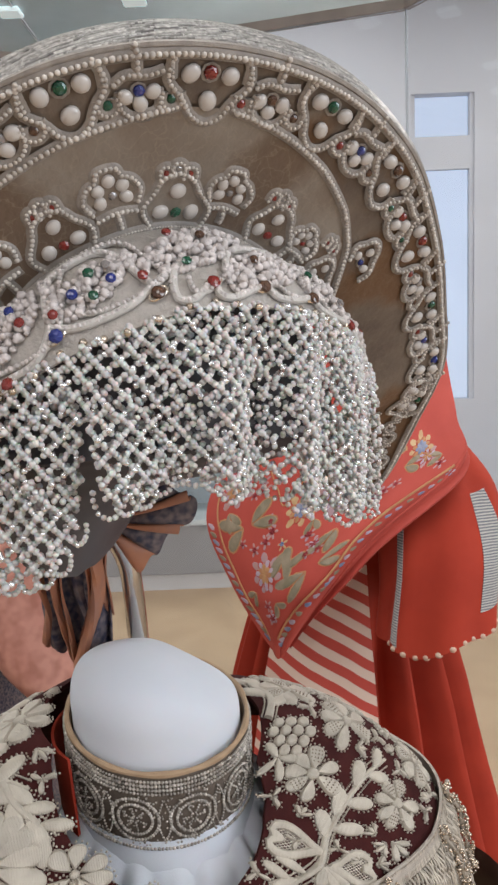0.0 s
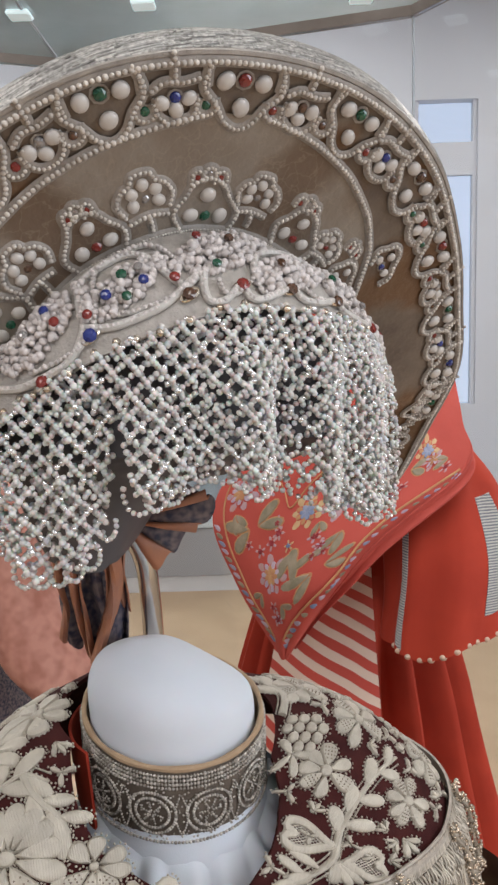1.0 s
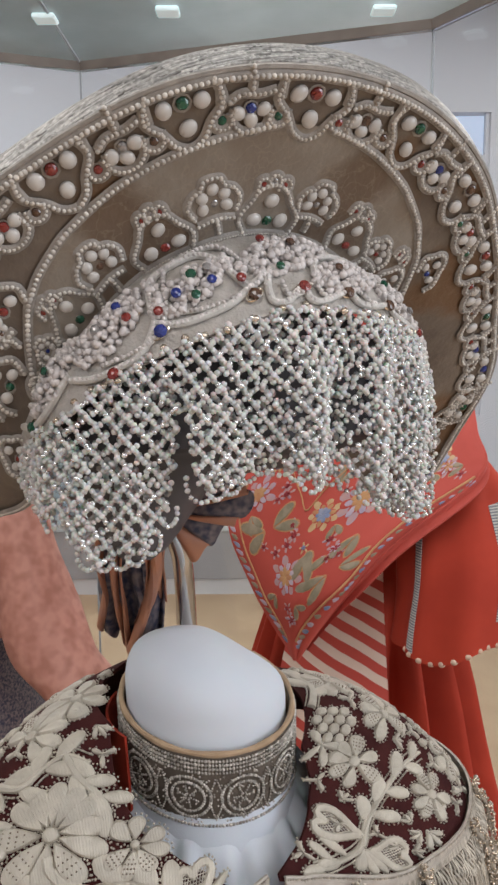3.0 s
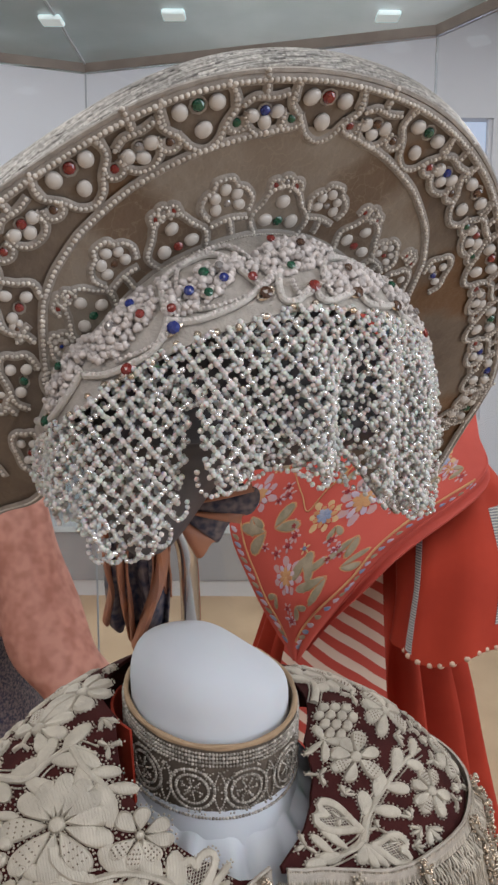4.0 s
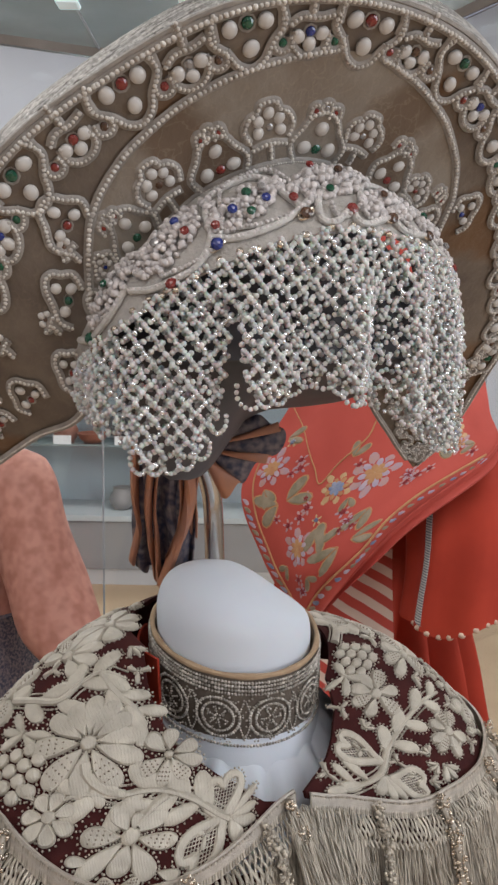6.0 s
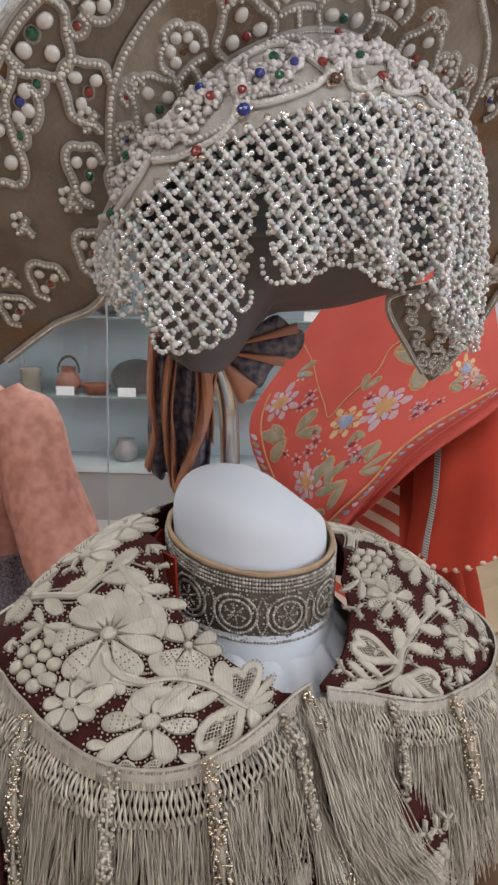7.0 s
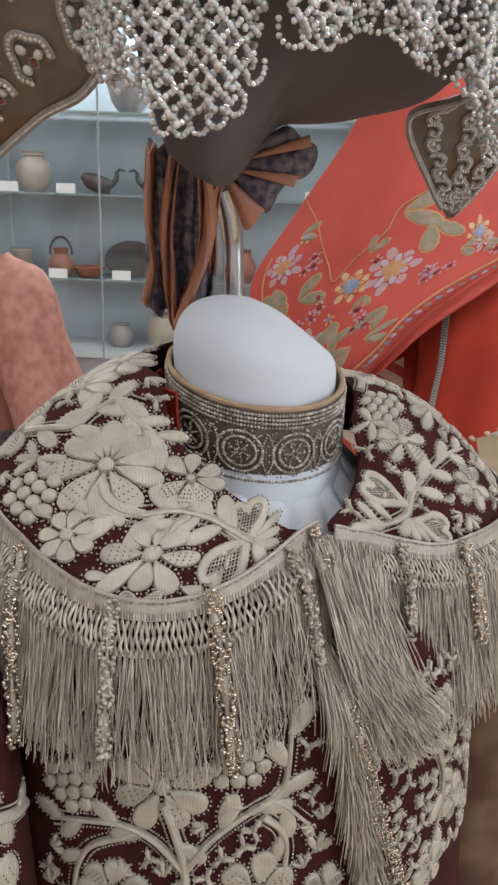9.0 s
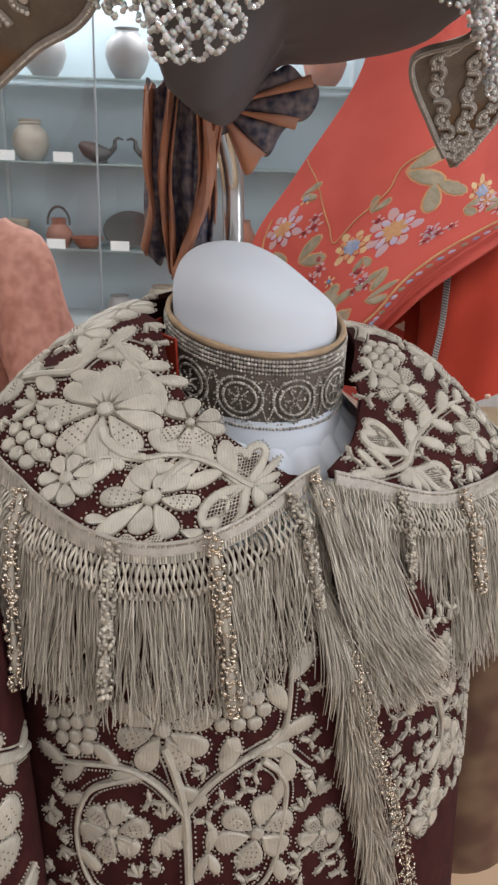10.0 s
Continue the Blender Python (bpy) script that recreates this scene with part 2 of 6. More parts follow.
M_collar_bead = material("grey_glass_seed_beads", (0.54, 0.50, 0.445), 0.22, 0.15, second=(0.33, 0.29, 0.25), scale=80, island=0.35, coat=0.3)
M_pearl = material("large_pearl", (0.62, 0.585, 0.545), 0.32, 0.0, second=(0.55, 0.51, 0.47), scale=160, coat=0.25)
M_bead = material("frosted_glass_beads", (0.61, 0.59, 0.57), 0.32, 0.0, island=0.20, coat=0.08, sub=0.2, spec=0.4)
M_cap_bead = material("warm_frosted_beads", (0.64, 0.585, 0.56), 0.36, 0.0, island=0.22, spec=0.35)
M_cord = material("grey_couching_cord", (0.36, 0.325, 0.29), 0.5, 0.2, second=(0.26, 0.235, 0.21), scale=140, bump=0.4, bump_scale=900)
M_tan = material("tan_lining", (0.42, 0.29, 0.18), 0.8, second=(0.34, 0.23, 0.14), scale=80, bump=0.3)
M_gems = [material("red_stone", (0.22, 0.028, 0.022), 0.12, coat=0.5), material("green_stone", (0.012, 0.085, 0.045), 0.12, coat=0.5),
          material("blue_stone", (0.02, 0.035, 0.20), 0.12, coat=0.5), material("brown_stone", (0.10, 0.05, 0.03), 0.12, coat=0.5), material("clear_stone", (0.35, 0.33, 0.32), 0.08, 0.4, coat=0.5)]


def glass(name, tint, rough=0.0, ior=1.45):
    m = material(name, tint, rough, trans=1.0)
    m.node_tree.nodes["Principled BSDF"].inputs["IOR"].default_value = ior
    return m


def glow(name, color, strength):
    m = material(name, color, 0.6)
    b = m.node_tree.nodes["Principled BSDF"]
    b.inputs["Emission Color"].default_value, b.inputs["Emission Strength"].default_value = (*color, 1), strength
    return m


def striped(name, a, b, scale, direction="Z", distort=1.0, slant=0.0):
    m = material(name, a, 0.8, bump=0.2, bump_scale=900)
    nt = m.node_tree
    tc, w, r = nt.nodes.new("ShaderNodeTexCoord"), nt.nodes.new("ShaderNodeTexWave"), nt.nodes.new("ShaderNodeValToRGB")
    w.bands_direction, w.inputs["Scale"].default_value, w.inputs["Distortion"].default_value = direction, scale, distort
    r.color_ramp.interpolation = "EASE"
    r.color_ramp.elements[0].position, r.color_ramp.elements[1].position = 0.46, 0.60
    r.color_ramp.elements[0].color, r.color_ramp.elements[1].color = (*a, 1), (*b, 1)
    mp = nt.nodes.new("ShaderNodeMapping")
    mp.inputs["Rotation"].default_value = (0, slant, 0)
    nt.links.new(tc.outputs["Object"], mp.inputs["Vector"])
    nt.links.new(mp.outputs["Vector"], w.inputs["Vector"])
    nt.links.new(w.outputs["Fac"], r.inputs["Fac"])
    nt.links.new(r.outputs["Color"], nt.nodes["Principled BSDF"].inputs["Base Color"])
    return m


M_sky = glow("daylight", (0.72, 0.80, 0.94), 0.54)
# faint glow that stands for ceiling lamps mirrored in the roof pane
M_lamp_reflection = glow("lamp_reflection", (0.80, 0.95, 0.97), 0.20)
M_glass = glass("clear_glass", (0.97, 0.985, 0.98))
M_roof = material("roof_glass", (0.53, 0.585, 0.60), 0.22, second=(0.42, 0.475, 0.49), scale=3.0, trans=0.45)
M_shelf = material("shelf_glass", (0.45, 0.56, 0.57), 0.1, second=(0.5, 0.6, 0.6), scale=3, trans=0.5)
M_joint = material("joint_seal", (0.30, 0.32, 0.34), 0.5, second=(0.27, 0.29, 0.31), scale=20)
M_skirt = material("pale_skirting", (0.55, 0.55, 0.56), 0.5, second=(0.5, 0.5, 0.51), scale=5)
M_ledge = material("pale_ledge", (0.52, 0.57, 0.59), 0.4, second=(0.48, 0.53, 0.55), scale=5)
M_teal = material("blue_grey_back_panel", (0.41, 0.48, 0.52), 0.55, second=(0.37, 0.44, 0.48), scale=1.5)
M_clay = material("red_clay", (0.33, 0.13, 0.085), 0.6, second=(0.25, 0.10, 0.065), scale=25, bump=0.2)
M_buff = material("buff_clay", (0.40, 0.36, 0.30), 0.55, second=(0.30, 0.27, 0.22), scale=14, bump=0.2)
M_pale = material("pale_glaze", (0.30, 0.285, 0.285), 0.35, second=(0.22, 0.22, 0.23), scale=9)
M_dark = material("dark_pottery", (0.055, 0.05, 0.048), 0.45, second=(0.085, 0.075, 0.068), scale=20)
M_card = material("white_card", (0.85, 0.87, 0.88), 0.6, second=(0.82, 0.84, 0.86), scale=20)
M_stripe = striped("striped_apron", (0.50, 0.065, 0.045), (0.72, 0.55, 0.45), 9.5, "Z", 1.2, -0.50)
M_shawl = material("red_printed_wool", (0.45, 0.066, 0.047), 0.8, second=(0.39, 0.052, 0.036), scale=12, bump=0.2, bump_scale=900)
M_blue = material("print_blue", (0.15, 0.19, 0.31), 0.8, second=(0.30, 0.31, 0.40), scale=70)
M_lilac = material("print_lilac", (0.36, 0.29, 0.38), 0.8, second=(0.48, 0.38, 0.43), scale=70)
M_ochre = material("print_ochre", (0.46, 0.25, 0.11), 0.8, second=(0.40, 0.17, 0.08), scale=60)
M_leaf = material("print_olive", (0.20, 0.17, 0.11), 0.8, second=(0.30, 0.24, 0.17), scale=60)
M_cream_print = material("print_cream_pink", (0.44, 0.25, 0.22), 0.8, second=(0.38, 0.26, 0.31), scale=60)
M_straw = material("print_straw", (0.52, 0.37, 0.20), 0.8, second=(0.46, 0.28, 0.14), scale=60)
M_wine = material("print_wine", (0.30, 0.03, 0.04), 0.8, second=(0.25, 0.025, 0.03), scale=60)
M_navy = material("navy_floral_silk", (0.022, 0.026, 0.055), 0.55, second=(0.19, 0.15, 0.15), scale=150, detail=1.5, bump=0.2)
M_orange = material("orange_tan_silk", (0.42, 0.17, 0.085), 0.55, second=(0.33, 0.15, 0.10), scale=60, bump=0.25, bump_scale=500)
M_brown = material("brown_gilt_brocade", (0.085, 0.035, 0.022), 0.6, second=(0.17, 0.10, 0.055), scale=26, detail=1.0, bump=0.2)
M_cuff = striped("blue_silver_cuff", (0.15, 0.15, 0.17), (0.42, 0.40, 0.36), 75.0, "Z", 1.5)
M_green = material("green_trim", (0.05, 0.10, 0.06), 0.7, second=(0.12, 0.05, 0.05), scale=60)
M_pearl_dull = material("dull_bobble", (0.55, 0.40, 0.30), 0.6, second=(0.45, 0.30, 0.22), scale=80)


def worn(name, a, b, stain, gilt):
    """Old brocade: two cloth tones, dark worn patches and thin gilt cracks."""
    m = material(name, a, 0.5, 0.15, second=b, scale=30, bump=0.5, bump_scale=260)
    nt = m.node_tree
    p, tc = nt.nodes["Principled BSDF"], nt.nodes.new("ShaderNodeTexCoord")
    base = p.inputs["Base Color"].links[0].from_socket
    n = nt.nodes.new("ShaderNodeTexNoise")
    n.inputs["Scale"].default_value, n.inputs["Detail"].default_value = 13.0, 5.0
    r = nt.nodes.new("ShaderNodeValToRGB")
    r.color_ramp.elements[0].position, r.color_ramp.elements[1].position = 0.53, 0.62
    mix = nt.nodes.new("ShaderNodeMixRGB")
    mix.inputs[2].default_value = (*stain, 1)
    v = nt.nodes.new("ShaderNodeTexVoronoi")
    v.feature, v.inputs["Scale"].default_value = "DISTANCE_TO_EDGE", 95.0
    r2 = nt.nodes.new("ShaderNodeValToRGB")
    r2.color_ramp.elements[0].position, r2.color_ramp.elements[1].position = 0.0, 0.045
    r2.color_ramp.elements[0].color, r2.color_ramp.elements[1].color = (0.26, 0.26, 0.26, 1), (0, 0, 0, 1)
    mix2 = nt.nodes.new("ShaderNodeMixRGB")
    mix2.inputs[2].default_value = (*gilt, 1)
    warp, size, add = nt.nodes.new("ShaderNodeTexNoise"), nt.nodes.new("ShaderNodeVectorMath"), nt.nodes.new("ShaderNodeVectorMath")
    warp.inputs["Scale"].default_value, warp.inputs["Detail"].default_value = 60.0, 4.0
    size.operation, size.inputs["Scale"].default_value = "SCALE", 0.03
    nt.links.new(tc.outputs["Object"], warp.inputs["Vector"])
    nt.links.new(warp.outputs["Color"], size.inputs[0])
    nt.links.new(tc.outputs["Object"], add.inputs[0])
    nt.links.new(size.outputs["Vector"], add.inputs[1])
    nt.links.new(tc.outputs["Object"], n.inputs["Vector"])
    nt.links.new(add.outputs["Vector"], v.inputs["Vector"])
    nt.links.new(n.outputs["Fac"], r.inputs["Fac"])
    nt.links.new(r.outputs["Color"], mix.inputs[0])
    nt.links.new(base, mix.inputs[1])
    nt.links.new(v.outputs["Distance"], r2.inputs["Fac"])
    nt.links.new(r2.outputs["Color"], mix2.inputs[0])
    nt.links.new(mix.outputs["Color"], mix2.inputs[1])
    nt.links.new(mix2.outputs["Color"], p.inputs["Base Color"])
    return m


M_brim = worn("worn_brocade", (0.23, 0.185, 0.145), (0.30, 0.262, 0.22), (0.165, 0.115, 0.08), (0.40, 0.34, 0.26))
M_border = worn("dark_border_brocade", (0.125, 0.095, 0.075), (0.20, 0.16, 0.125), (0.17, 0.095, 0.05), (0.24, 0.19, 0.14))
M_collar = material("dark_collar_cloth", (0.085, 0.065, 0.050), 0.6, 0.1, second=(0.14, 0.11, 0.085), scale=60, bump=0.4, bump_scale=500)
M_capcloth = material("silvery_cap_cloth", (0.50, 0.46, 0.42), 0.5, 0.2, second=(0.40, 0.365, 0.33), scale=160, bump=0.8, bump_scale=600)
M_ivory = material("ivory_cord", (0.62, 0.59, 0.55), 0.4, 0.0, second=(0.52, 0.49, 0.45), scale=200, bump=0.6, bump_scale=800)


def stitched(name, a, b):
    """Satin stitch: fine parallel threads over a padded shape."""
    m = material(name, a, 0.42, 0.15, second=b, scale=70, island=0.10)
    nt = m.node_tree
    p, tc = nt.nodes["Principled BSDF"], nt.nodes.new("ShaderNodeTexCoord")
    w = nt.nodes.new("ShaderNodeTexWave")
    w.inputs["Scale"].default_value, w.inputs["Distortion"].default_value, w.inputs["Detail"].default_value, w.inputs["Detail Scale"].default_value = 330.0, 9.0, 2.0, 0.12
    bp = nt.nodes.new("ShaderNodeBump")
    bp.inputs["Strength"].default_value, bp.inputs["Distance"].default_value = 0.55, 0.0006
    nt.links.new(tc.outputs["Object"], w.inputs["Vector"])
    nt.links.new(w.outputs["Fac"], bp.inputs["Height"])
    nt.links.new(bp.outputs["Normal"], p.inputs["Normal"])
    return m


M_cream = stitched("cream_embroidery", (0.52, 0.47, 0.39), (0.41, 0.365, 0.30))
M_eyelet = material("eyelet_shadow_thread", (0.17, 0.13, 0.10), 0.7, second=(0.22, 0.17, 0.13), scale=200)
# near-white metal that puts the net's sparkle into some of its beads
M_spark = material("glint_beads", (0.90, 0.90, 0.90), 0.05, 0.75, island=0.1, coat=0.5)
M_lace = material("silver_lace_thread", (0.50, 0.475, 0.45), 0.38, 0.6, second=(0.28, 0.26, 0.24), scale=500, island=0.5)

# ---- room ----
def setting(name, data, mat, label="", category="", parent=None):
    return tagged(part(name, data, mat, parent), label, category, "", "structure")


setting("floor", boxed(-6, -3, -0.06, 6, 6.2, 0.0), M_floor, "tan wood-look floor of the hall", "floor")
setting("ceiling", boxed(-6, -3, 3.6, 6, 6.2, 3.7), M_wall, "white ceiling of the hall", "ceiling")
setting("wall_south", boxed(-6, -3.12, 0, 6, -3.0, 3.6), M_wall, "white painted wall", "wall")
setting("wall_west", boxed(-6.12, -3, 0, -6.0, 6.2, 3.6), M_wall, "white painted wall", "wall")
setting("wall_east", boxed(6.0, -3, 0, 6.12, 6.2, 3.6), M_wall, "white painted wall", "wall")
# north side: the window opening lies east of the show cabinet
for x0, x1, z0, z1 in ((-6, 1.06, 0, 3.6), (1.06, 1.45, 0, 1.05), (1.06, 1.45, 2.95, 3.6), (1.45, 6, 0, 3.6)):
    setting("wall_north", boxed(x0, 5.06, z0, x1, 5.16, z1), M_wall, "white painted wall", "wall")
win = thing("window_1", (1.255, 5.1, 1.05), "tall narrow window with pale daylight behind", "window", "", "structure")
part("window_frame", boxed(1.06, 5.08, 1.05, 1.085, 5.13, 2.95), M_wall, win)
part("window_frame", boxed(1.425, 5.08, 1.05, 1.45, 5.13, 2.95), M_wall, win)
part("window_frame", boxed(1.085, 5.08, 2.50, 1.425, 5.13, 2.70), M_wall, win)
setting("backdrop", boxed(-1.0, 6.0, 0.5, 3.5, 6.02, 3.5), M_sky, "pale blue daylight outside", "sky")

# show cabinet along the north wall
cab = thing("show_cabinet", (-1.3, 4.8, 0), "built-in glazed cabinet with glass shelves of pottery", "cabinet", "", "structure")
part("plinth", boxed(-4.2, 4.56, 0.10, 3.4, 5.05, 0.40, None, 0.004), M_grey, cab)
part("skirting", boxed(-4.2, 4.575, 0.0, 3.4, 5.04, 0.10), M_skirt, cab)
part("ledge", boxed(-4.2, 4.55, 0.404, 0.62, 5.05, 0.44, None, 0.004), M_ledge, cab)
part("back_panel", boxed(-4.2, 5.0, 0.44, 0.62, 5.05, 2.35), M_teal, cab)
part("top_panel", boxed(-4.2, 4.60, 2.35, 0.62, 5.05, 2.40), M_wall, cab)
part("side_panel", boxed(0.62, 4.60, 0.44, 0.66, 5.05, 2.40), M_wall, cab)
for z in (0.86, 1.345, 1.79):
    part("glass_shelf", boxed(-4.2, 4.66, z - 0.012, 0.62, 4.99, z, None, 0.002), M_shelf, cab)
for x in (-2.6, -1.62, -0.55, 0.45):
    part("shelf_standard", boxed(x, 4.985, 0.44, x + 0.018, 5.0, 2.35), M_ledge, cab)


def pot(name, x, y, z, prof, mat, label, sides=28):
    t = thing(name, (x, y, z), label, "pottery", "pottery on the cabinet shelves")
    part("body", lathe(prof, (x, y, z), sides), mat, t)
    return t


vase = [(0.055, 0), (0.085, 0.03), (0.104, 0.085), (0.104, 0.125), (0.088, 0.165), (0.062, 0.185), (0.060, 0.195), (0.066, 0.203), (0.060, 0.21), (0.068, 0.225), (0.057, 0.222), (0.044, 0.20)]
pot("clay_vase", -1.40, 4.78, 1.345, vase, M_buff, "buff clay vase with a banded neck")
big = [(0.06, 0), (0.10, 0.05), (0.125, 0.12), (0.115, 0.19), (0.075, 0.23), (0.06, 0.25), (0.07, 0.265), (0.055, 0.26)]
pot("large_jar", -1.30, 4.8, 1.79, big, M_pale, "large pale glazed jar on the top shelf")
pot("large_jar", -0.83, 4.8, 1.79, big, M_pale, "large pale glazed jar on the top shelf")
pot("large_jar", 0.28, 4.8, 1.79, big, M_clay, "large clay jar on the top shelf")
kt = pot("clay_kettle", -1.26, 4.78, 0.86, [(0.05, 0), (0.072, 0.03), (0.080, 0.07), (0.066, 0.105), (0.042, 0.13), (0.045, 0.16), (0.05, 0.165), (0.04, 0.163)], M_clay, "red clay kettle with a hooped handle")
part("handle", tube([(-1.26 + 0.066 * math.cos(a), 4.78, 0.995 + 0.095 * math.sin(a)) for a in steps(-0.1, math.pi + 0.1, 18)], 0.008, 8), M_dark, kt)
pot("clay_bowl", -1.085, 4.76, 0.86, [(0.05, 0), (0.075, 0.02), (0.098, 0.058), (0.10, 0.062), (0.09, 0.058), (0.05, 0.02)], M_clay, "low red clay bowl")
pl = thing("dark_platter", (-0.85, 4.86, 0.86), "dark round platter leaning at the back of a shelf", "platter", "pottery on the cabinet shelves")
bm = lathe([(0.08, 0), (0.115, 0.006), (0.13, 0.02), (0.125, 0.024), (0.1, 0.012), (0.02, 0.008)], (0, 0, 0), 32)
bmesh.ops.transform(bm, matrix=pose(-0.85, 4.87, 0.955, 52, 0, 0) @ Matrix.Diagonal((1.2, 1.0, 1.0, 1)), verts=bm.verts)
part("dish", bm, M_dark, pl)
pot("white_jar", -0.90, 4.76, 0.44, [(0.05, 0), (0.078, 0.03), (0.08, 0.08), (0.06, 0.11), (0.055, 0.135), (0.06, 0.14), (0.05, 0.135)], M_pale, "small white jar on the cabinet floor")
pot("grey_jar", -0.62, 4.74, 0.44, [(0.07, 0), (0.11, 0.05), (0.115, 0.13), (0.09, 0.18), (0.075, 0.2), (0.08, 0.21), (0.07, 0.205)], M_buff, "wide buff jar on the cabinet floor")
pot("clay_pot", -0.16, 4.78, 1.345 - 0.485, [(0.05, 0), (0.08, 0.04), (0.088, 0.10), (0.06, 0.15), (0.05, 0.18), (0.06, 0.19), (0.05, 0.185)], M_clay, "red clay pot with a narrow neck")
pot("clay_jug", -0.17, 4.78, 1.345, [(0.04, 0), (0.065, 0.04), (0.07, 0.09), (0.045, 0.13), (0.04, 0.16), (0.05, 0.17), (0.04, 0.165)], M_clay, "small red clay jug")
pot("lidded_tin", -1.50, 4.78, 0.86, [(0.055, 0), (0.062, 0.01), (0.062, 0.12), (0.066, 0.125), (0.066, 0.15), (0.05, 0.155)], M_buff, "small lidded buff canister")
for dx, turn in ((-0.985, 0), (-0.715, 180)):
    t = thing("bird_vessel", (dx, 4.78, 1.345), "dark pottery vessel shaped like a swimming duck", "vessel", "pottery on the cabinet shelves")
    m = pose(dx, 4.78, 1.345, 0, 0, turn)
    bm = bmesh.new()
    add_tube(bm, [m @ Vector(p) for p in ((-0.13, 0, 0.10), (-0.09, 0, 0.075), (-0.04, 0, 0.055), (0.02, 0, 0.05), (0.06, 0, 0.06))], 0.05, 12, False, lambda w: 0.12 + 0.95 * math.sin(math.pi * min(1, w * 0.9 + 0.08)) ** 0.9)
    part("body", bm, M_dark, t)
    part("neck", tube([m @ Vector(p) for p in ((0.05, 0, 0.06), (0.075, 0, 0.09), (0.075, 0, 0.125), (0.095, 0, 0.14), (0.125, 0, 0.13))], 0.016, 8, False, lambda w: 1.1 - 0.75 * w), M_dark, t)
    part("foot", lathe([(0.03, 0), (0.035, 0.004), (0.02, 0.02)], (dx, 4.78, 1.345), 16), M_dark, t)
for x, z in ((-1.19, 1.345), (-1.52, 1.345), (-1.255, 0.86), (-0.875, 0.86), (-0.45, 0.86), (-0.35, 1.345), (0.25, 1.345)):
    t = part("caption_card", boxed(x - 0.055, 4.664, z, x + 0.055, 4.668, z + 0.055, None, 0.0), M_card)
    tagged(t, "small white caption card leaning on the shelf edge", "card", "caption cards")

# glass case round the costumes
CASE = [(-2.0, 2.135), (-0.61, 2.68), (0.478, 2.345), (1.35, 0.88)]
case = thing("glass_case", (0, 2.0, 0), "tall frameless glass case with a brown top rail", "display case", "", "structure")
for (xa, ya), (xb, yb) in zip(CASE, CASE[1:]):
    L = math.hypot(xb - xa, yb - ya)
    m = pose(xa, ya, 0, 0, 0, math.degrees(math.atan2(yb - ya, xb - xa)))
    part("top_rail", boxed(0, -0.012, 2.462, L, 0.012, 2.49, m), M_trim, case)
    pane = part("glass_pane", boxed(0.001, -0.003, 0.02, L - 0.001, 0.003, 2.462, m), M_glass, case)
    pane.visible_shadow = False
    part("base_rail", boxed(0, -0.012, 0.0, L, 0.012, 0.02, m), M_trim, case)
for x, y in CASE[1:3]:
    part("glass_joint", boxed(x - 0.003, y - 0.006, 0.02, x + 0.003, y + 0.006, 2.462), M_joint, case)
bm = bmesh.new()
top = [bm.verts.new((x, y, 2.492)) for x, y in CASE] + [bm.verts.new((1.35, 0.05, 2.492)), bm.verts.new((-2.0, 0.05, 2.492))]
fc = bm.faces.new(top)
ex = bmesh.ops.extrude_face_region(bm, geom=[fc])
bmesh.ops.translate(bm, vec=(0, 0, 0.012), verts=[v for v in ex["geom"] if isinstance(v, bmesh.types.BMVert)])
roof = part("roof_pane", bm, M_roof, case, "greenish translucent roof pane", False)
roof.visible_shadow = False
part("roof_seam", boxed(-0.613, 0.06, 2.486, -0.607, 2.67, 2.4915), M_joint, case)
# lamp reflections in the roof pane, built as small glowing boxes
for x, y in ((-0.625, 2.30), (-0.275, 2.258), (0.32, 2.262), (-1.0, 2.15), (0.75, 1.6)):
    t = part("roof_reflection", boxed(x - 0.032, y - 0.03, 2.478, x + 0.032, y + 0.03, 2.4905, None, 0.003), M_lamp_reflection)
    tagged(t, "pale glowing square standing for a lamp reflection in the case roof", "light", "case lights")

# ---- the costume on its stand ----
AX, AY = -0.082, 0.55
TURN_B = radians(27)


def body(lat, fwd, z):
    c, s = math.cos(TURN_B), math.sin(TURN_B)
    return Vector((AX + lat * c + fwd * s, AY + lat * s - fwd * c, z))


def cape_point(phi, t):
    """phi: 0 at the front, positive towards the east shoulder; t: 0 at the neck, 1 at the hem."""
    s, c = math.sin(phi), math.cos(phi)
    mid = math.exp(-(phi / 0.42) ** 2)
    b = lerp(0.146, 0.120, smooth01(s * 1.6 + 0.5)) - 0.022 * mid
    if c < 0:
        b = lerp(b, 0.15, smooth01(-c * 3))
    hx, hy = 0.235 * s, b * c
    nx, ny = (0.086 if s < 0 else 0.080) * s, 0.074 * c
    side = abs(s) ** 1.5
    z0 = lerp(1.292 if c > 0 else 1.345, 1.338, side)
    z1 = lerp(lerp(1.208 if s < 0 else 1.200, 1.244, mid) if c > 0 else 1.235, 1.225, side)
    if s > 0:
        z0 -= 0.020 * smooth01(s * 1.5)
    k = max(t, 0.0) ** lerp(1.25, 1.9, side)
    return body(lerp(nx, hx, t), lerp(ny, hy, t), lerp(z0, z1, k))


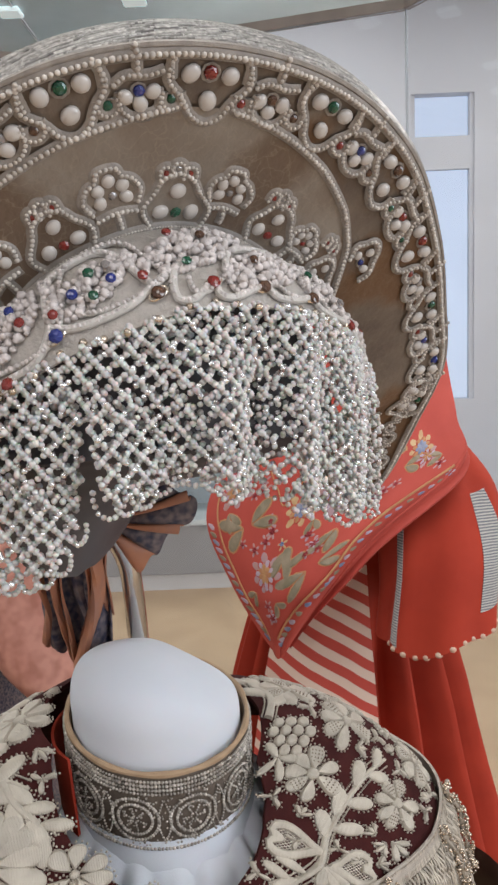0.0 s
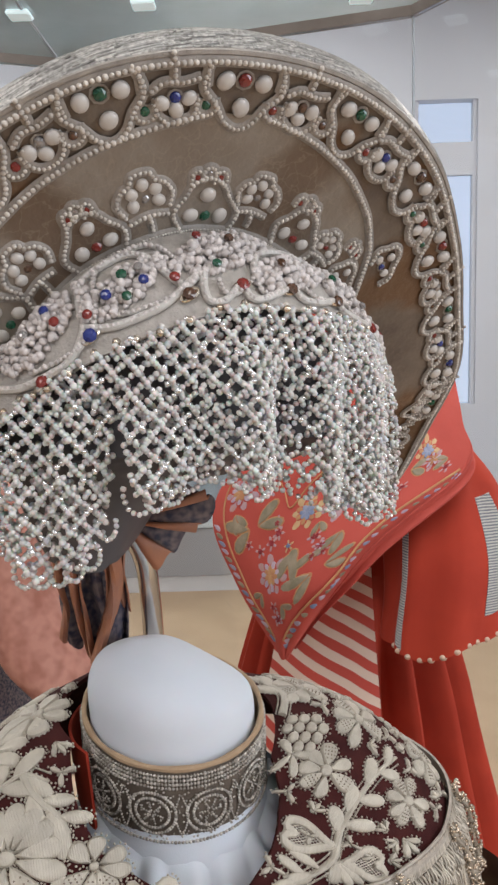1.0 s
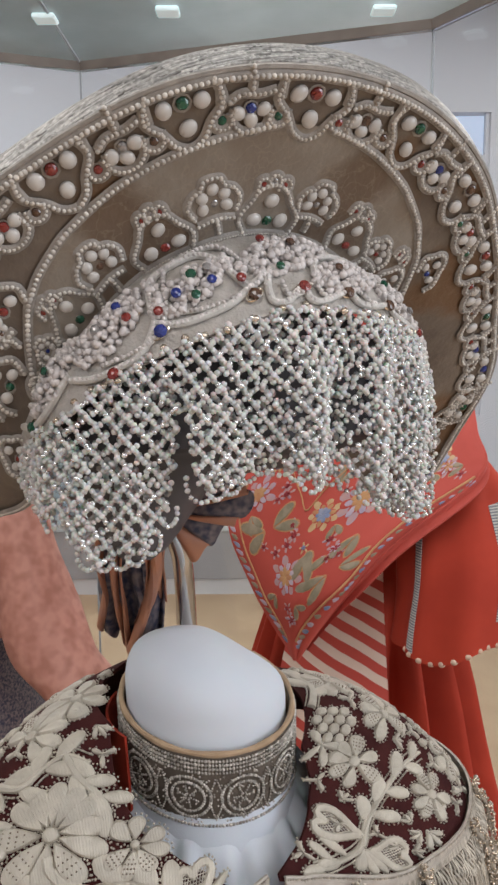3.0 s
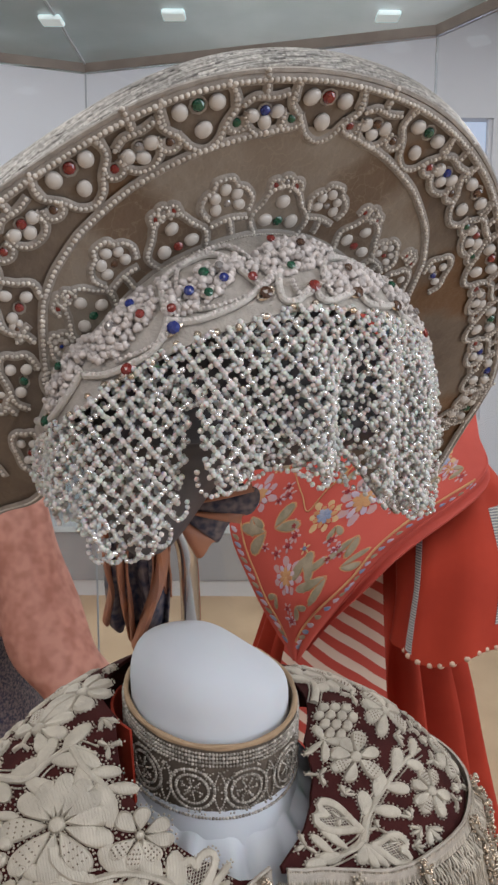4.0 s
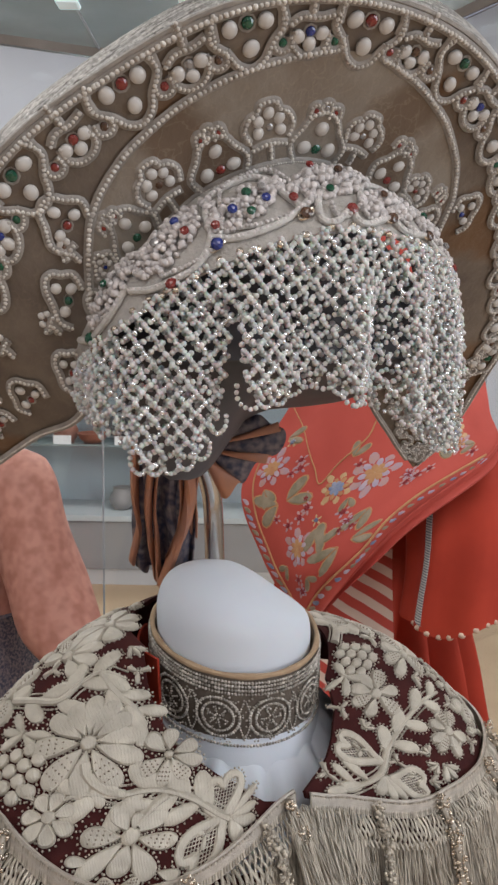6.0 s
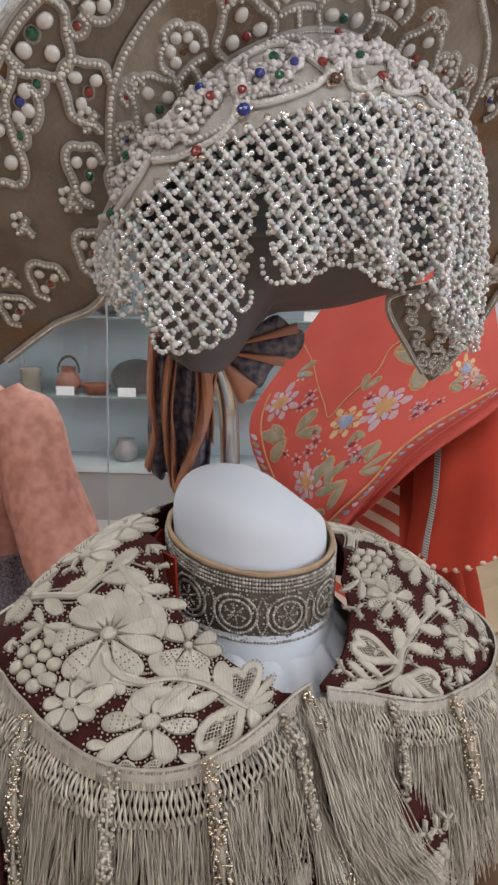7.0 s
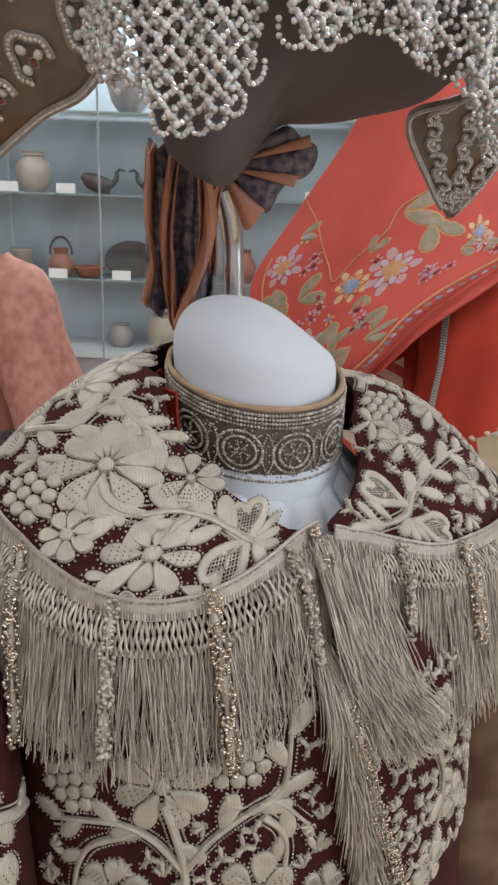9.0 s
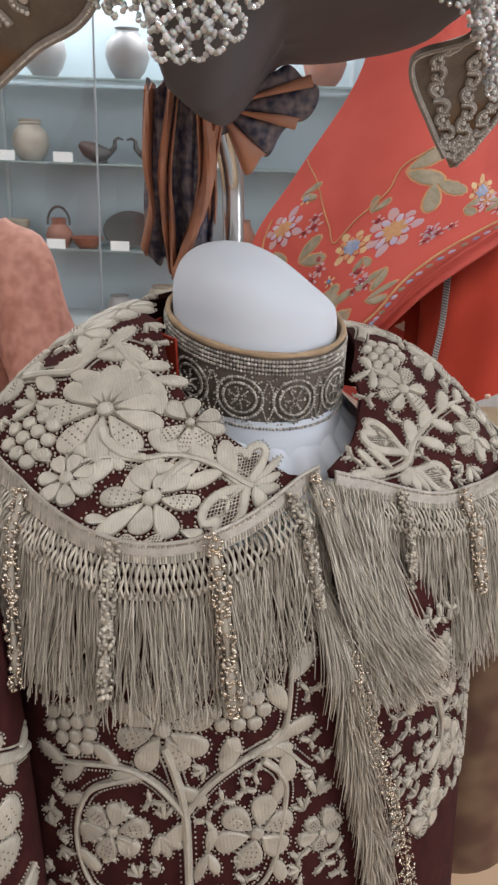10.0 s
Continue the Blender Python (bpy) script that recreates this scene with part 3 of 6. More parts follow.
EDGE_L, EDGE_R = ((0.0, 0.93), (0.10, 0.92), (0.254, 0.616), (0.435, 0.47), (0.60, 0.39), (0.75, 0.30), (1.07, 0.10), (1.3, 0.0)), ((0.0, 1.02), (0.153, 0.76), (0.25, 0.55), (0.361, 0.34), (0.58, 0.12), (0.78, 0.0))
HEM = ((-3.2, 0.86), (-1.7, 0.80), (-1.307, 0.821), (-1.096, 0.861), (-0.923, 0.913), (-0.792, 0.954), (-0.668, 0.985), (-0.544, 1.005), (-0.436, 1.016), (-0.316, 1.010), (-0.2, 0.985), (-0.1, 0.945), (-0.03, 0.94),
       (0.02, 1.03), (0.09, 1.10), (0.219, 1.125), (0.41, 1.112), (0.611, 1.085), (0.888, 1.11), (1.3, 1.08), (1.8, 1.02), (3.2, 0.90))


def hem_t(phi):
    """How far down the panel its scalloped hem lies."""
    return float(np.interp(phi, [a for a, _ in HEM], [b for _, b in HEM]))


def v_start(phi):
    """Where the open front edge of each panel runs."""
    table = EDGE_R if phi > 0 else EDGE_L
    return float(np.interp(abs(phi), [a for a, _ in table], [b for _, b in table]))


cape = thing("embroidered_cape", body(0, 0, 1.2), "dark red velvet cape with padded cream embroidery and silver fringe", "cape")
for side, name in ((-1, "left_panel"), (1, "right_panel")):
    bm = sheet(lambda u, v: cape_point(side * lerp(0.03, 3.1416, u), lerp(v_start(side * lerp(0.03, 3.1416, u)), hem_t(side * lerp(0.03, 3.1416, u)), v)), steps(0, 1, 60)[::-side], steps(0, 1, 20), thick=0.003)
    part("velvet_panel", bm, M_velvet, cape)

neck_form = thing("neck_form", body(0, 0, 1.25), "white cotton covered neck stump of a headless display form", "mannequin")


def stump_point(a, k):
    z = (1.22, 1.27, 1.31, 1.332, 1.348, 1.362, 1.374, 1.383, 1.387)
    r = (0.080, 0.070, 0.0635, 0.0625, 0.0603, 0.0520, 0.0380, 0.020, 0.0)
    pz = spline([(a0, b0, 0) for a0, b0 in zip(r, z)], k)
    q, zz = max(0.0002, pz.x), pz.y
    up = smooth01((zz - 1.33) / 0.05)
    lat, fwd = q * math.cos(a), q * math.sin(a)
    return body(lat * (1 + 0.04 * up * math.sin(2 * a + 1)) - 0.007 * up, fwd * 1.0, zz - 0.25 * lat * up - 0.0018 * up * math.sin(3 * a + 1) * q / 0.05)


part("stump", sheet(stump_point, steps(0, 2 * math.pi, 65)[:-1], steps(0, 8, 33), close_u=True), M_cotton, neck_form)

collar = thing("beaded_collar", body(0, 0, 1.28), "stiff standing collar covered in glass beads", "collar")


def collar_point(phi, v, h=0.0):
    r = 0.068 + h
    lat, fwd = r * math.sin(phi), r * math.cos(phi)
    return body(lat, fwd + 0.002, 1.278 + 0.054 * v - 0.22 * fwd)


part("band", sheet(lambda u, v: collar_point(u, v), steps(-2.9, 2.9, 80), steps(0, 1, 8), thick=0.003), M_collar, collar)

robe = thing("velvet_robe", body(0, 0, 0.2), "dark red velvet robe with cream padded embroidery", "robe")


def robe_point(phi, z):
    s, c = math.sin(phi), math.cos(phi)
    k = 1 - 0.40 * smooth01((z - 1.11) / 0.13)
    fl = 1 + 0.35 * max(0, (1.1 - z))
    return body(0.215 * s * k * fl, 0.161 * c * k * fl, z)


part("velvet_body", sheet(lambda u, v: robe_point(u, v), steps(0, 2 * math.pi, 65)[:-1], steps(0.0, 1.196, 30), close_u=True), M_velvet, robe)

# ---- embroidery of the cape and robe ----
PICOT, DOTS = [], []


def picots(patch, outline, gap=0.0034, off=0.0016):
    """Small looped stitches round a motif."""
    c = Vector((sum(p[0] for p in outline), sum(p[1] for p in outline))) / len(outline)
    for q in resample([(p[0], p[1]) for p in outline], gap, True):
        d = Vector((q[0], q[1])) - c
        if d.length > 1e-6:
            d = d.normalized() * off
        PICOT.append(patch.at(q[0] + d.x, q[1] + d.y, 0.0008))


def lattice(bm, patch, x0, x1, y0, y1, gap, inside):
    for k in range(int((x1 - x0) / gap) + 1):
        x = x0 + k * gap
        ys = [y for y in steps(y0, y1, 15) if inside(x, y)]
        if len(ys) > 1:
            add_tube(bm, [patch.at(x, y, 0.0008) for y in ys], 0.00035, 4)
    for k in range(int((y1 - y0) / gap) + 1):
        y = y0 + k * gap
        xs = [x for x in steps(x0, x1, 15) if inside(x, y)]
        if len(xs) > 1:
            add_tube(bm, [patch.at(x, y, 0.0011) for x in xs], 0.00035, 4)


def flower(owner, surf, u, v, r, turn=0.0, petals=6, flip=1, wide=1.0, name="flower_motif"):
    r *= 1.14
    p = Patch(surf, u, v, flip)
    bm = bmesh.new()
    for i in range(petals):
        a = turn + 2 * math.pi * i / petals + random.uniform(-0.10, 0.10)
        L = r * random.uniform(0.88, 1.06)
        o = petal(0.14 * r * math.cos(a), 0.14 * r * math.sin(a), a, L * 0.88, wide * r * 4.9 / (petals + 1.0), 16, 0.6)
        pad(bm, p, o, 0.0030, dent=0.26)
        picots(p, o)
        if i % 2 == 0 and r > 0.017:
            for w in (0.38, 0.52, 0.66, 0.80):
                for e in (-0.11, 0.0, 0.11) if w > 0.5 else (-0.06, 0.06):
                    DOTS.append(p.at(L * (w * math.cos(a) - e * math.sin(a)), L * (w * math.sin(a) + e * math.cos(a)), 0.0026))
    pad(bm, p, disc(0, 0, r * 0.17), 0.0036)
    part(name, bm, M_cream, owner)


def spray(owner, surf, u, v, r, petals, flip=1, core=0.17, name="flower_motif"):
    """A flower drawn petal by petal: (degrees, length, width, dotted), in parts of r."""
    r *= 1.07
    p = Patch(surf, u, v, flip)
    bm = bmesh.new()
    for deg, ln, wd, dotted in petals:
        a = math.radians(deg)
        o = petal(0.10 * r * math.cos(a), 0.10 * r * math.sin(a), a, r * ln * 0.92, r * wd, 18, 0.62)
        pad(bm, p, o, 0.0030, dent=0.22)
        picots(p, o)
        if dotted:
            for w in (0.42, 0.55, 0.68, 0.81):
                for e in (-0.26, -0.09, 0.09, 0.26) if w > 0.5 else (-0.12, 0.12):
                    x, y = r * ln * w, r * wd * e
                    DOTS.append(p.at(x * math.cos(a) - y * math.sin(a), x * math.sin(a) + y * math.cos(a), 0.0027))
    if core:
        pad(bm, p, disc(0, 0, r * core), 0.0040)
    part(name, bm, M_cream, owner)


def grapes(owner, surf, u, v, r, turn=0.0, flip=1):
    """A cluster of padded berries, each one apart."""
    p = Patch(surf, u, v, flip)
    c, s = math.cos(turn), math.sin(turn)
    for row, n in enumerate((2, 3, 4, 3)):
        for i in range(n):
            x, y = (i - (n - 1) / 2) * r * 0.56, (row - 1.6) * r * 0.50
            x, y = x * c - y * s, x * s + y * c
            g1 = bmesh.new()
            pad(g1, p, disc(x, y, r * 0.27, 12), 0.0030)
            part("grape", g1, M_cream, owner)
            if row in (0, 3) or i in (0, n - 1):
                picots(p, disc(x, y, r * 0.29, 10), 0.0034)


def heart(owner, surf, u, v, r, turn=0.0, flip=1):
    """A padded heart outline filled with open needle lace."""
    p = Patch(surf, u, v, flip)
    c, s = math.cos(turn), math.sin(turn)
    pts = []
    for i in range(28):
        a = 2 * math.pi * i / 28
        x, y = math.sin(a) ** 3 * r * 0.86, (0.8125 * math.cos(a) - 0.3125 * math.cos(2 * a) - 0.125 * math.cos(3 * a) - 0.0625 * math.cos(4 * a)) * r * 1.02
        pts.append((x * c - y * s, x * s + y * c))
    bm = bmesh.new()
    add_tube(bm, [p.at(x, y, 0.0010) for x, y in pts], r * 0.17, 8, True, None, 0.75)
    picots(p, [(x * 1.16, y * 1.16) for x, y in pts])
    rim = part("heart_motif", bm, M_cream, owner)
    bm = bmesh.new()

    def inside(x, y):
        X, Y = (x * c + y * s) / r, (-x * s + y * c) / r
        return abs(X) < 0.80 * math.sqrt(max(0, 1 - (Y - 0.05) ** 2 / 0.72)) and Y > -0.9 + 1.15 * abs(X) - 0.05

    lattice(bm, p, -r, r, -r, r, r * 0.13, inside)
    part("needle_lace", bm, M_fringe, rim)


def stem(owner, surf, uv, width=0.0042, leaves=(), flip=1, taper=0.45):
    """A raised stem through surface places, with leaves (place along it, side, length)."""
    width *= 1.7
    line = smooth_line([(a, b, 0) for a, b in uv], 7)
    bm = bmesh.new()
    pts, mids = [], []
    for q in line:
        p = Patch(surf, q.x, q.y, flip)
        pts.append(p.at(0, 0, 0.0008))
        mids.append(p)
    add_tube(bm, pts, width / 2, 8, False, lambda t: lerp(1, taper, t), 0.75)
    for k in range(0, len(pts) - 1):
        d = pts[k + 1] - pts[k]
        side = d.cross(mids[k].n).normalized()
        for sgn in (-1, 1):
            for e in (0.0, 0.5):
                PICOT.append(pts[k] + d * e + side * sgn * (width * 0.5 + 0.0014))
    root = part("stem_motif", bm, M_cream, owner)
    for at, sgn, length in leaves:
        k = min(len(pts) - 2, int(at * (len(pts) - 1)))
        p = mids[k]
        d = pts[k + 1] - pts[k]
        ang = math.atan2(d.dot(p.dv.normalized()), d.dot(p.du.normalized())) + sgn * 0.62
        length *= 1.55
        o = petal(0, 0, ang, length, length * 0.42, 12, 0.2)
        lf = bmesh.new()
        pad(lf, p, o, 0.0022)
        picots(p, o)
        part("leaf", lf, M_cream, root)


def fan(owner, surf, u, v, angles, length, flip=1):
    p = Patch(surf, u, v, flip)
    bm = bmesh.new()
    for a in angles:
        o = petal(0, 0, a, length * random.uniform(1.0, 1.3), length * 0.40, 12, 0.3)
        pad(bm, p, o, 0.0024)
        picots(p, o)
    part("leaf_motif", bm, M_cream, owner)


def cape_s(u, v):
    return cape_point(u, v)


CF = -1
# the panel on the wearer's right shoulder
spray(cape, cape_s, -0.985, 0.53, 0.034, ((-150, 0.95, 0.46, 0), (-122, 1.0, 0.46, 0), (-95, 1.02, 0.46, 0), (-68, 1.0, 0.46, 0), (-40, 0.98, 0.46, 0), (-8, 1.0, 0.46, 0), (30, 0.98, 0.46, 1), (68, 0.98, 0.44, 0), (104, 0.98, 0.46, 1), (147, 1.05, 0.46, 1), (183, 1.0, 0.42, 0)), CF, 0.15)
spray(cape, cape_s, -0.62, 0.45, 0.021, ((-160, 0.95, 0.6, 0), (-110, 0.8, 0.6, 0), (-40, 0.9, 0.6, 0), (0, 1.05, 0.55, 0), (38, 1.0, 0.55, 1), (80, 0.95, 0.5, 1), (125, 0.95, 0.55, 1)), CF, 0.14)
spray(cape, cape_s, -0.636, 0.80, 0.029, ((-135, 0.80, 0.52, 0), (-45, 0.80, 0.52, 0), (-90, 0.45, 0.30, 0), (172, 1.0, 0.46, 1), (8, 1.0, 0.46, 1), (130, 1.15, 0.46, 0), (52, 1.10, 0.46, 0), (91, 0.75, 0.52, 0)), CF, 0.20)
spray(cape, cape_s, -0.72, 0.90, 0.018, ((176, 1.0, 0.42, 0),), CF, 0)
spray(cape, cape_s, -0.52, 0.93, 0.018, ((25, 1.1, 0.45, 0),), CF, 0)
spray(cape, cape_s, -0.62, 0.968, 0.013, ((180, 1.0, 0.75, 1), (0, 1.0, 0.75, 1)), CF, 0)
spray(cape, cape_s, -0.957, 0.80, 0.0185, ((-95, 0.85, 0.6, 0), (-40, 0.9, 0.6, 0), (15, 0.95, 0.6, 0), (65, 0.95, 0.62, 0), (112, 0.95, 0.62, 0), (160, 0.9, 0.55, 0), (-145, 0.85, 0.6, 0)), CF, 0.24)
spray(cape, cape_s, -1.03, 0.775, 0.016, ((190, 1.25, 0.5, 0),), CF, 0)
spray(cape, cape_s, -1.00, 0.735, 0.011, ((-100, 0.9, 0.7, 0),), CF, 0)
spray(cape, cape_s, -1.623, 0.324, 0.029, ((175, 1.0, 0.45, 1), (140, 0.9, 0.42, 0), (-150, 1.0, 0.42, 0), (-115, 0.9, 0.42, 0), (-75, 0.9, 0.45, 0), (-30, 0.9, 0.45, 0), (10, 0.8, 0.4, 0)), CF)
spray(cape, cape_s, -1.86, 0.10, 0.028, ((0, 0.9, 0.6, 0), (50, 1.0, 0.6, 0), (95, 1.0, 0.6, 0), (140, 0.9, 0.5, 0), (190, 0.9, 0.5, 0), (240, 0.8, 0.5, 0), (300, 0.8, 0.5, 0)), CF)
flower(cape, cape_s, -1.75, 0.60, 0.024, 0.4, 6, CF)
flower(cape, cape_s, -2.3, 0.35, 0.026, 0.4, 7, CF)
grapes(cape, cape_s, -1.209, 0.725, 0.019, 0.2, CF)
fan(cape, cape_s, -1.33, 0.625, (2.0, 2.7, 3.4, -0.5, 0.2), 0.017, CF)
heart(cape, cape_s, -0.362, 0.885, 0.0185, 0.73, CF)
heart(cape, cape_s, -0.322, 0.66, 0.0165, 2.95, CF)
stem(cape, cape_s, [(-0.283, 0.802), (-0.39, 0.685), (-0.491, 0.622), (-0.618, 0.611), (-0.753, 0.667), (-0.881, 0.697), (-0.965, 0.755)], 0.0046,
     [(0.12, 1, 0.020), (0.20, -1, 0.016), (0.30, 1, 0.021), (0.36, -1, 0.018), (0.47, 1, 0.020), (0.56, -1, 0.020), (0.66, 1, 0.018), (0.76, -1, 0.018), (0.84, 1, 0.014)], CF)
stem(cape, cape_s, [(-0.94, 0.60), (-0.89, 0.64), (-0.80, 0.662), (-0.72, 0.655)], 0.0050, [(0.45, 1, 0.012)], CF, 0.8)
stem(cape, cape_s, [(-0.56, 0.625), (-0.60, 0.68), (-0.625, 0.76)], 0.0044, [(0.4, 1, 0.012)], CF, 0.8)
stem(cape, cape_s, [(-1.62, 0.58), (-1.45, 0.52), (-1.30, 0.46), (-1.285, 0.36), (-1.245, 0.26), (-1.08, 0.22)], 0.0050,
     [(0.12, 1, 0.017), (0.25, -1, 0.019), (0.38, 1, 0.018), (0.5, -1, 0.019), (0.62, 1, 0.018), (0.72, -1, 0.019), (0.85, 1, 0.015)], CF)
stem(cape, cape_s, [(-1.245, 0.26), (-1.055, 0.30), (-0.892, 0.318), (-0.79, 0.36)], 0.0042, [(0.25, 1, 0.016), (0.42, -1, 0.014), (0.55, 1, 0.016), (0.7, -1, 0.014), (0.85, 1, 0.014)], CF)
fan(cape, cape_s, -0.283, 0.802, (-0.55, 0.05, 0.55, 1.05, -1.2), 0.021, CF)
# the panel on the other shoulder
spray(cape, cape_s, 0.765, 0.37, 0.023, ((-150, 0.95, 0.6, 1), (-105, 0.9, 0.62, 0), (-60, 0.9, 0.6, 0), (-10, 1.05, 0.62, 1), (45, 0.9, 0.5, 0), (95, 1.1, 0.55, 1), (160, 0.95, 0.5, 0)), CF, 0.22)
spray(cape, cape_s, 0.90, 0.87, 0.023, ((-160, 0.9, 0.5, 0), (-110, 0.9, 0.5, 0), (-60, 0.9, 0.5, 1), (-10, 1.0, 0.55, 1), (60, 1.0, 0.55, 0), (110, 1.1, 0.5, 0), (165, 0.95, 0.5, 1)), CF, 0.22)
spray(cape, cape_s, 1.28, 0.50, 0.027, ((-170, 1.0, 0.5, 0), (-130, 1.0, 0.5, 1), (-90, 0.9, 0.5, 0), (-45, 0.9, 0.5, 1), (0, 1.0, 0.55, 0), (50, 1.0, 0.5, 0), (100, 0.9, 0.5, 1)), CF)
flower(cape, cape_s, 1.62, 0.22, 0.020, 0.2, 6, CF)
flower(cape, cape_s, 1.75, 0.62, 0.024, 0.2, 6, CF)
flower(cape, cape_s, 1.30, 0.93, 0.022, 0.5, 6, CF)
grapes(cape, cape_s, 1.03, 0.175, 0.018, 0.4, CF)
fan(cape, cape_s, 0.80, 0.13, (2.6, -2.6, 1.4, -0.7), 0.017, CF)
heart(cape, cape_s, 0.351, 0.63, 0.0180, 2.34, CF)
heart(cape, cape_s, 0.50, 0.955, 0.0170, -1.06, CF)
stem(cape, cape_s, [(0.396, 0.843), (0.50, 0.70), (0.60, 0.645), (0.74, 0.625), (0.94, 0.66), (1.12, 0.74)], 0.0044, [(0.2, -1, 0.018), (0.32, 1, 0.017), (0.45, -1, 0.018), (0.58, 1, 0.016), (0.7, -1, 0.018), (0.82, 1, 0.015), (0.9, -1, 0.014)], CF)
stem(cape, cape_s, [(0.396, 0.843), (0.30, 0.93), (0.22, 0.995), (0.15, 1.03)], 0.0042, [(0.3, 1, 0.017), (0.45, -1, 0.017), (0.6, 1, 0.016), (0.8, -1, 0.015)], CF)
stem(cape, cape_s, [(1.2, 0.04), (1.5, 0.09), (1.8, 0.08), (2.0, 0.12)], 0.0044, [(0.2, 1, 0.016), (0.4, -1, 0.016), (0.6, 1, 0.016), (0.8, -1, 0.013)], CF)
fan(cape, cape_s, 0.396, 0.86, (1.35, 1.75, 2.2, 0.95), 0.021, CF)
fan(cape, cape_s, 0.72, 0.97, (2.2, 1.5, 0.8), 0.014, CF)

# robe front
RF = 1


def robe_s(u, v):
    return robe_point(u, v)


flower(robe, robe_s, -0.621, 1.088, 0.030, 0.35, 8, RF)
flower(robe, robe_s, -0.787, 1.000, 0.023, 0.3, 6, RF)
flower(robe, robe_s, -0.300, 0.998, 0.027, 0.3, 6, RF)
flower(robe, robe_s, -0.07, 0.985, 0.017, 0.3, 6, RF)
flower(robe, robe_s, 0.62, 0.985, 0.020, 0.3, 6, RF)
flower(robe, robe_s, 0.45, 0.94, 0.020, 0.1, 6, RF)
flower(robe, robe_s, -0.45, 0.925, 0.026, 0.1, 6, RF)
grapes(robe, robe_s, -0.953, 1.078, 0.020, 0.4, RF)
grapes(robe, robe_s, -0.372, 1.105, 0.020, 3.1, RF)
grapes(robe, robe_s, 0.455, 1.090, 0.018, 0.2, RF)
stem(robe, robe_s, [(-0.615, 1.075), (-0.579, 1.055), (-0.538, 1.02), (-0.517, 0.955)], 0.0050, [(0.5, 1, 0.016), (0.75, -1, 0.018)], RF, 1.0)
stem(robe, robe_s, [(-0.538, 1.02), (-0.642, 1.045), (-0.766, 1.055), (-0.953, 1.05), (-1.04, 1.045)], 0.0046, [(0.35, 1, 0.016), (0.5, -1, 0.016), (0.7, 1, 0.016), (0.85, -1, 0.016)], RF)
stem(robe, robe_s, [(-0.538, 1.02), (-0.455, 1.045), (-0.33, 1.065), (-0.247, 1.07), (-0.13, 1.045)], 0.0046, [(0.35, 1, 0.020), (0.55, -1, 0.018), (0.7, 1, 0.016), (0.85, -1, 0.018)], RF)
stem(robe, robe_s, [(-0.33, 1.065), (-0.226, 1.08), (-0.206, 1.12), (-0.206, 1.145)], 0.0044, [(0.3, -1, 0.018), (0.5, 1, 0.018), (0.7, -1, 0.018)], RF)
stem(robe, robe_s, [(0.209, 1.145), (0.189, 1.115), (0.292, 1.080), (0.47, 1.050), (0.62, 1.06)], 0.0044, [(0.35, 1, 0.016), (0.5, -1, 0.018), (0.7, 1, 0.016), (0.85, -1, 0.016)], RF)
stem(robe, robe_s, [(0.47, 1.05), (0.52, 1.02), (0.50, 0.98), (0.40, 0.93)], 0.0040, [(0.3, 1, 0.016), (0.5, -1, 0.018), (0.75, 1, 0.016)], RF)
stem(robe, robe_s, [(-0.289, 1.06), (-0.226, 1.045), (-0.206, 1.02), (-0.26, 0.955), (-0.42, 0.94)], 0.0044, [(0.3, -1, 0.014), (0.7, 1, 0.015)], RF)
stem(robe, robe_s, [(-0.70, 1.05), (-0.88, 1.03), (-0.93, 0.99), (-0.87, 0.95), (-0.75, 0.94)], 0.0042, [(0.3, -1, 0.014), (0.6, 1, 0.015)], RF)
fan(robe, robe_s, -0.62, 1.00, (-1.2, -1.8, -0.5), 0.018, RF)
fan(robe, robe_s, -0.46, 0.985, (-1.2, -1.9, 1.4), 0.020, RF)
fan(robe, robe_s, -0.90, 1.10, (0.6, 1.2, 2.2), 0.018, RF)
fan(robe, robe_s, 0.66, 1.10, (-1.2, -1.8, -2.5), 0.018, RF)
fan(robe, robe_s, 0.33, 1.105, (-1.2, -1.8, -0.6), 0.016, RF)
fan(robe, robe_s, -0.10, 1.02, (0.4, 1.2, 2.0), 0.014, RF)

# sleeves
LS = body(-0.264, 0.040, 0)


def sleeve_s(a, z):
    c, s = math.cos(TURN_B), math.sin(TURN_B)
    r = 0.062 + 0.012 * math.sin(2 * a + 1.0) + 0.05 * max(0.0, 1.18 - z) - 0.02 * smooth01((z - 1.16) / 0.05)
    x, y = r * math.sin(a), r * math.cos(a) * 1.1
    return Vector((LS.x + x * c + y * s, LS.y + x * s - y * c, z))


part("sleeve", sheet(sleeve_s, steps(0, 2 * math.pi, 49)[:-1], steps(0.70, 1.21, 16), close_u=True), M_velvet, robe)
stem(robe, sleeve_s, [(0.0, 1.15), (0.25, 1.105), (0.55, 1.085), (0.9, 1.07)], 0.0060, [(0.3, 1, 0.018), (0.6, -1, 0.018), (0.85, 1, 0.015)], RF, 0.8)
stem(robe, sleeve_s, [(0.1, 0.93), (0.35, 0.97), (0.7, 0.985)], 0.0055, [(0.3, 1, 0.018), (0.7, -1, 0.018)], RF, 0.7)
flower(robe, sleeve_s, 0.2, 1.035, 0.032, 0.4, 5, RF, 1.1)
flower(robe, sleeve_s, 0.3, 0.915, 0.026, 0.4, 6, RF)


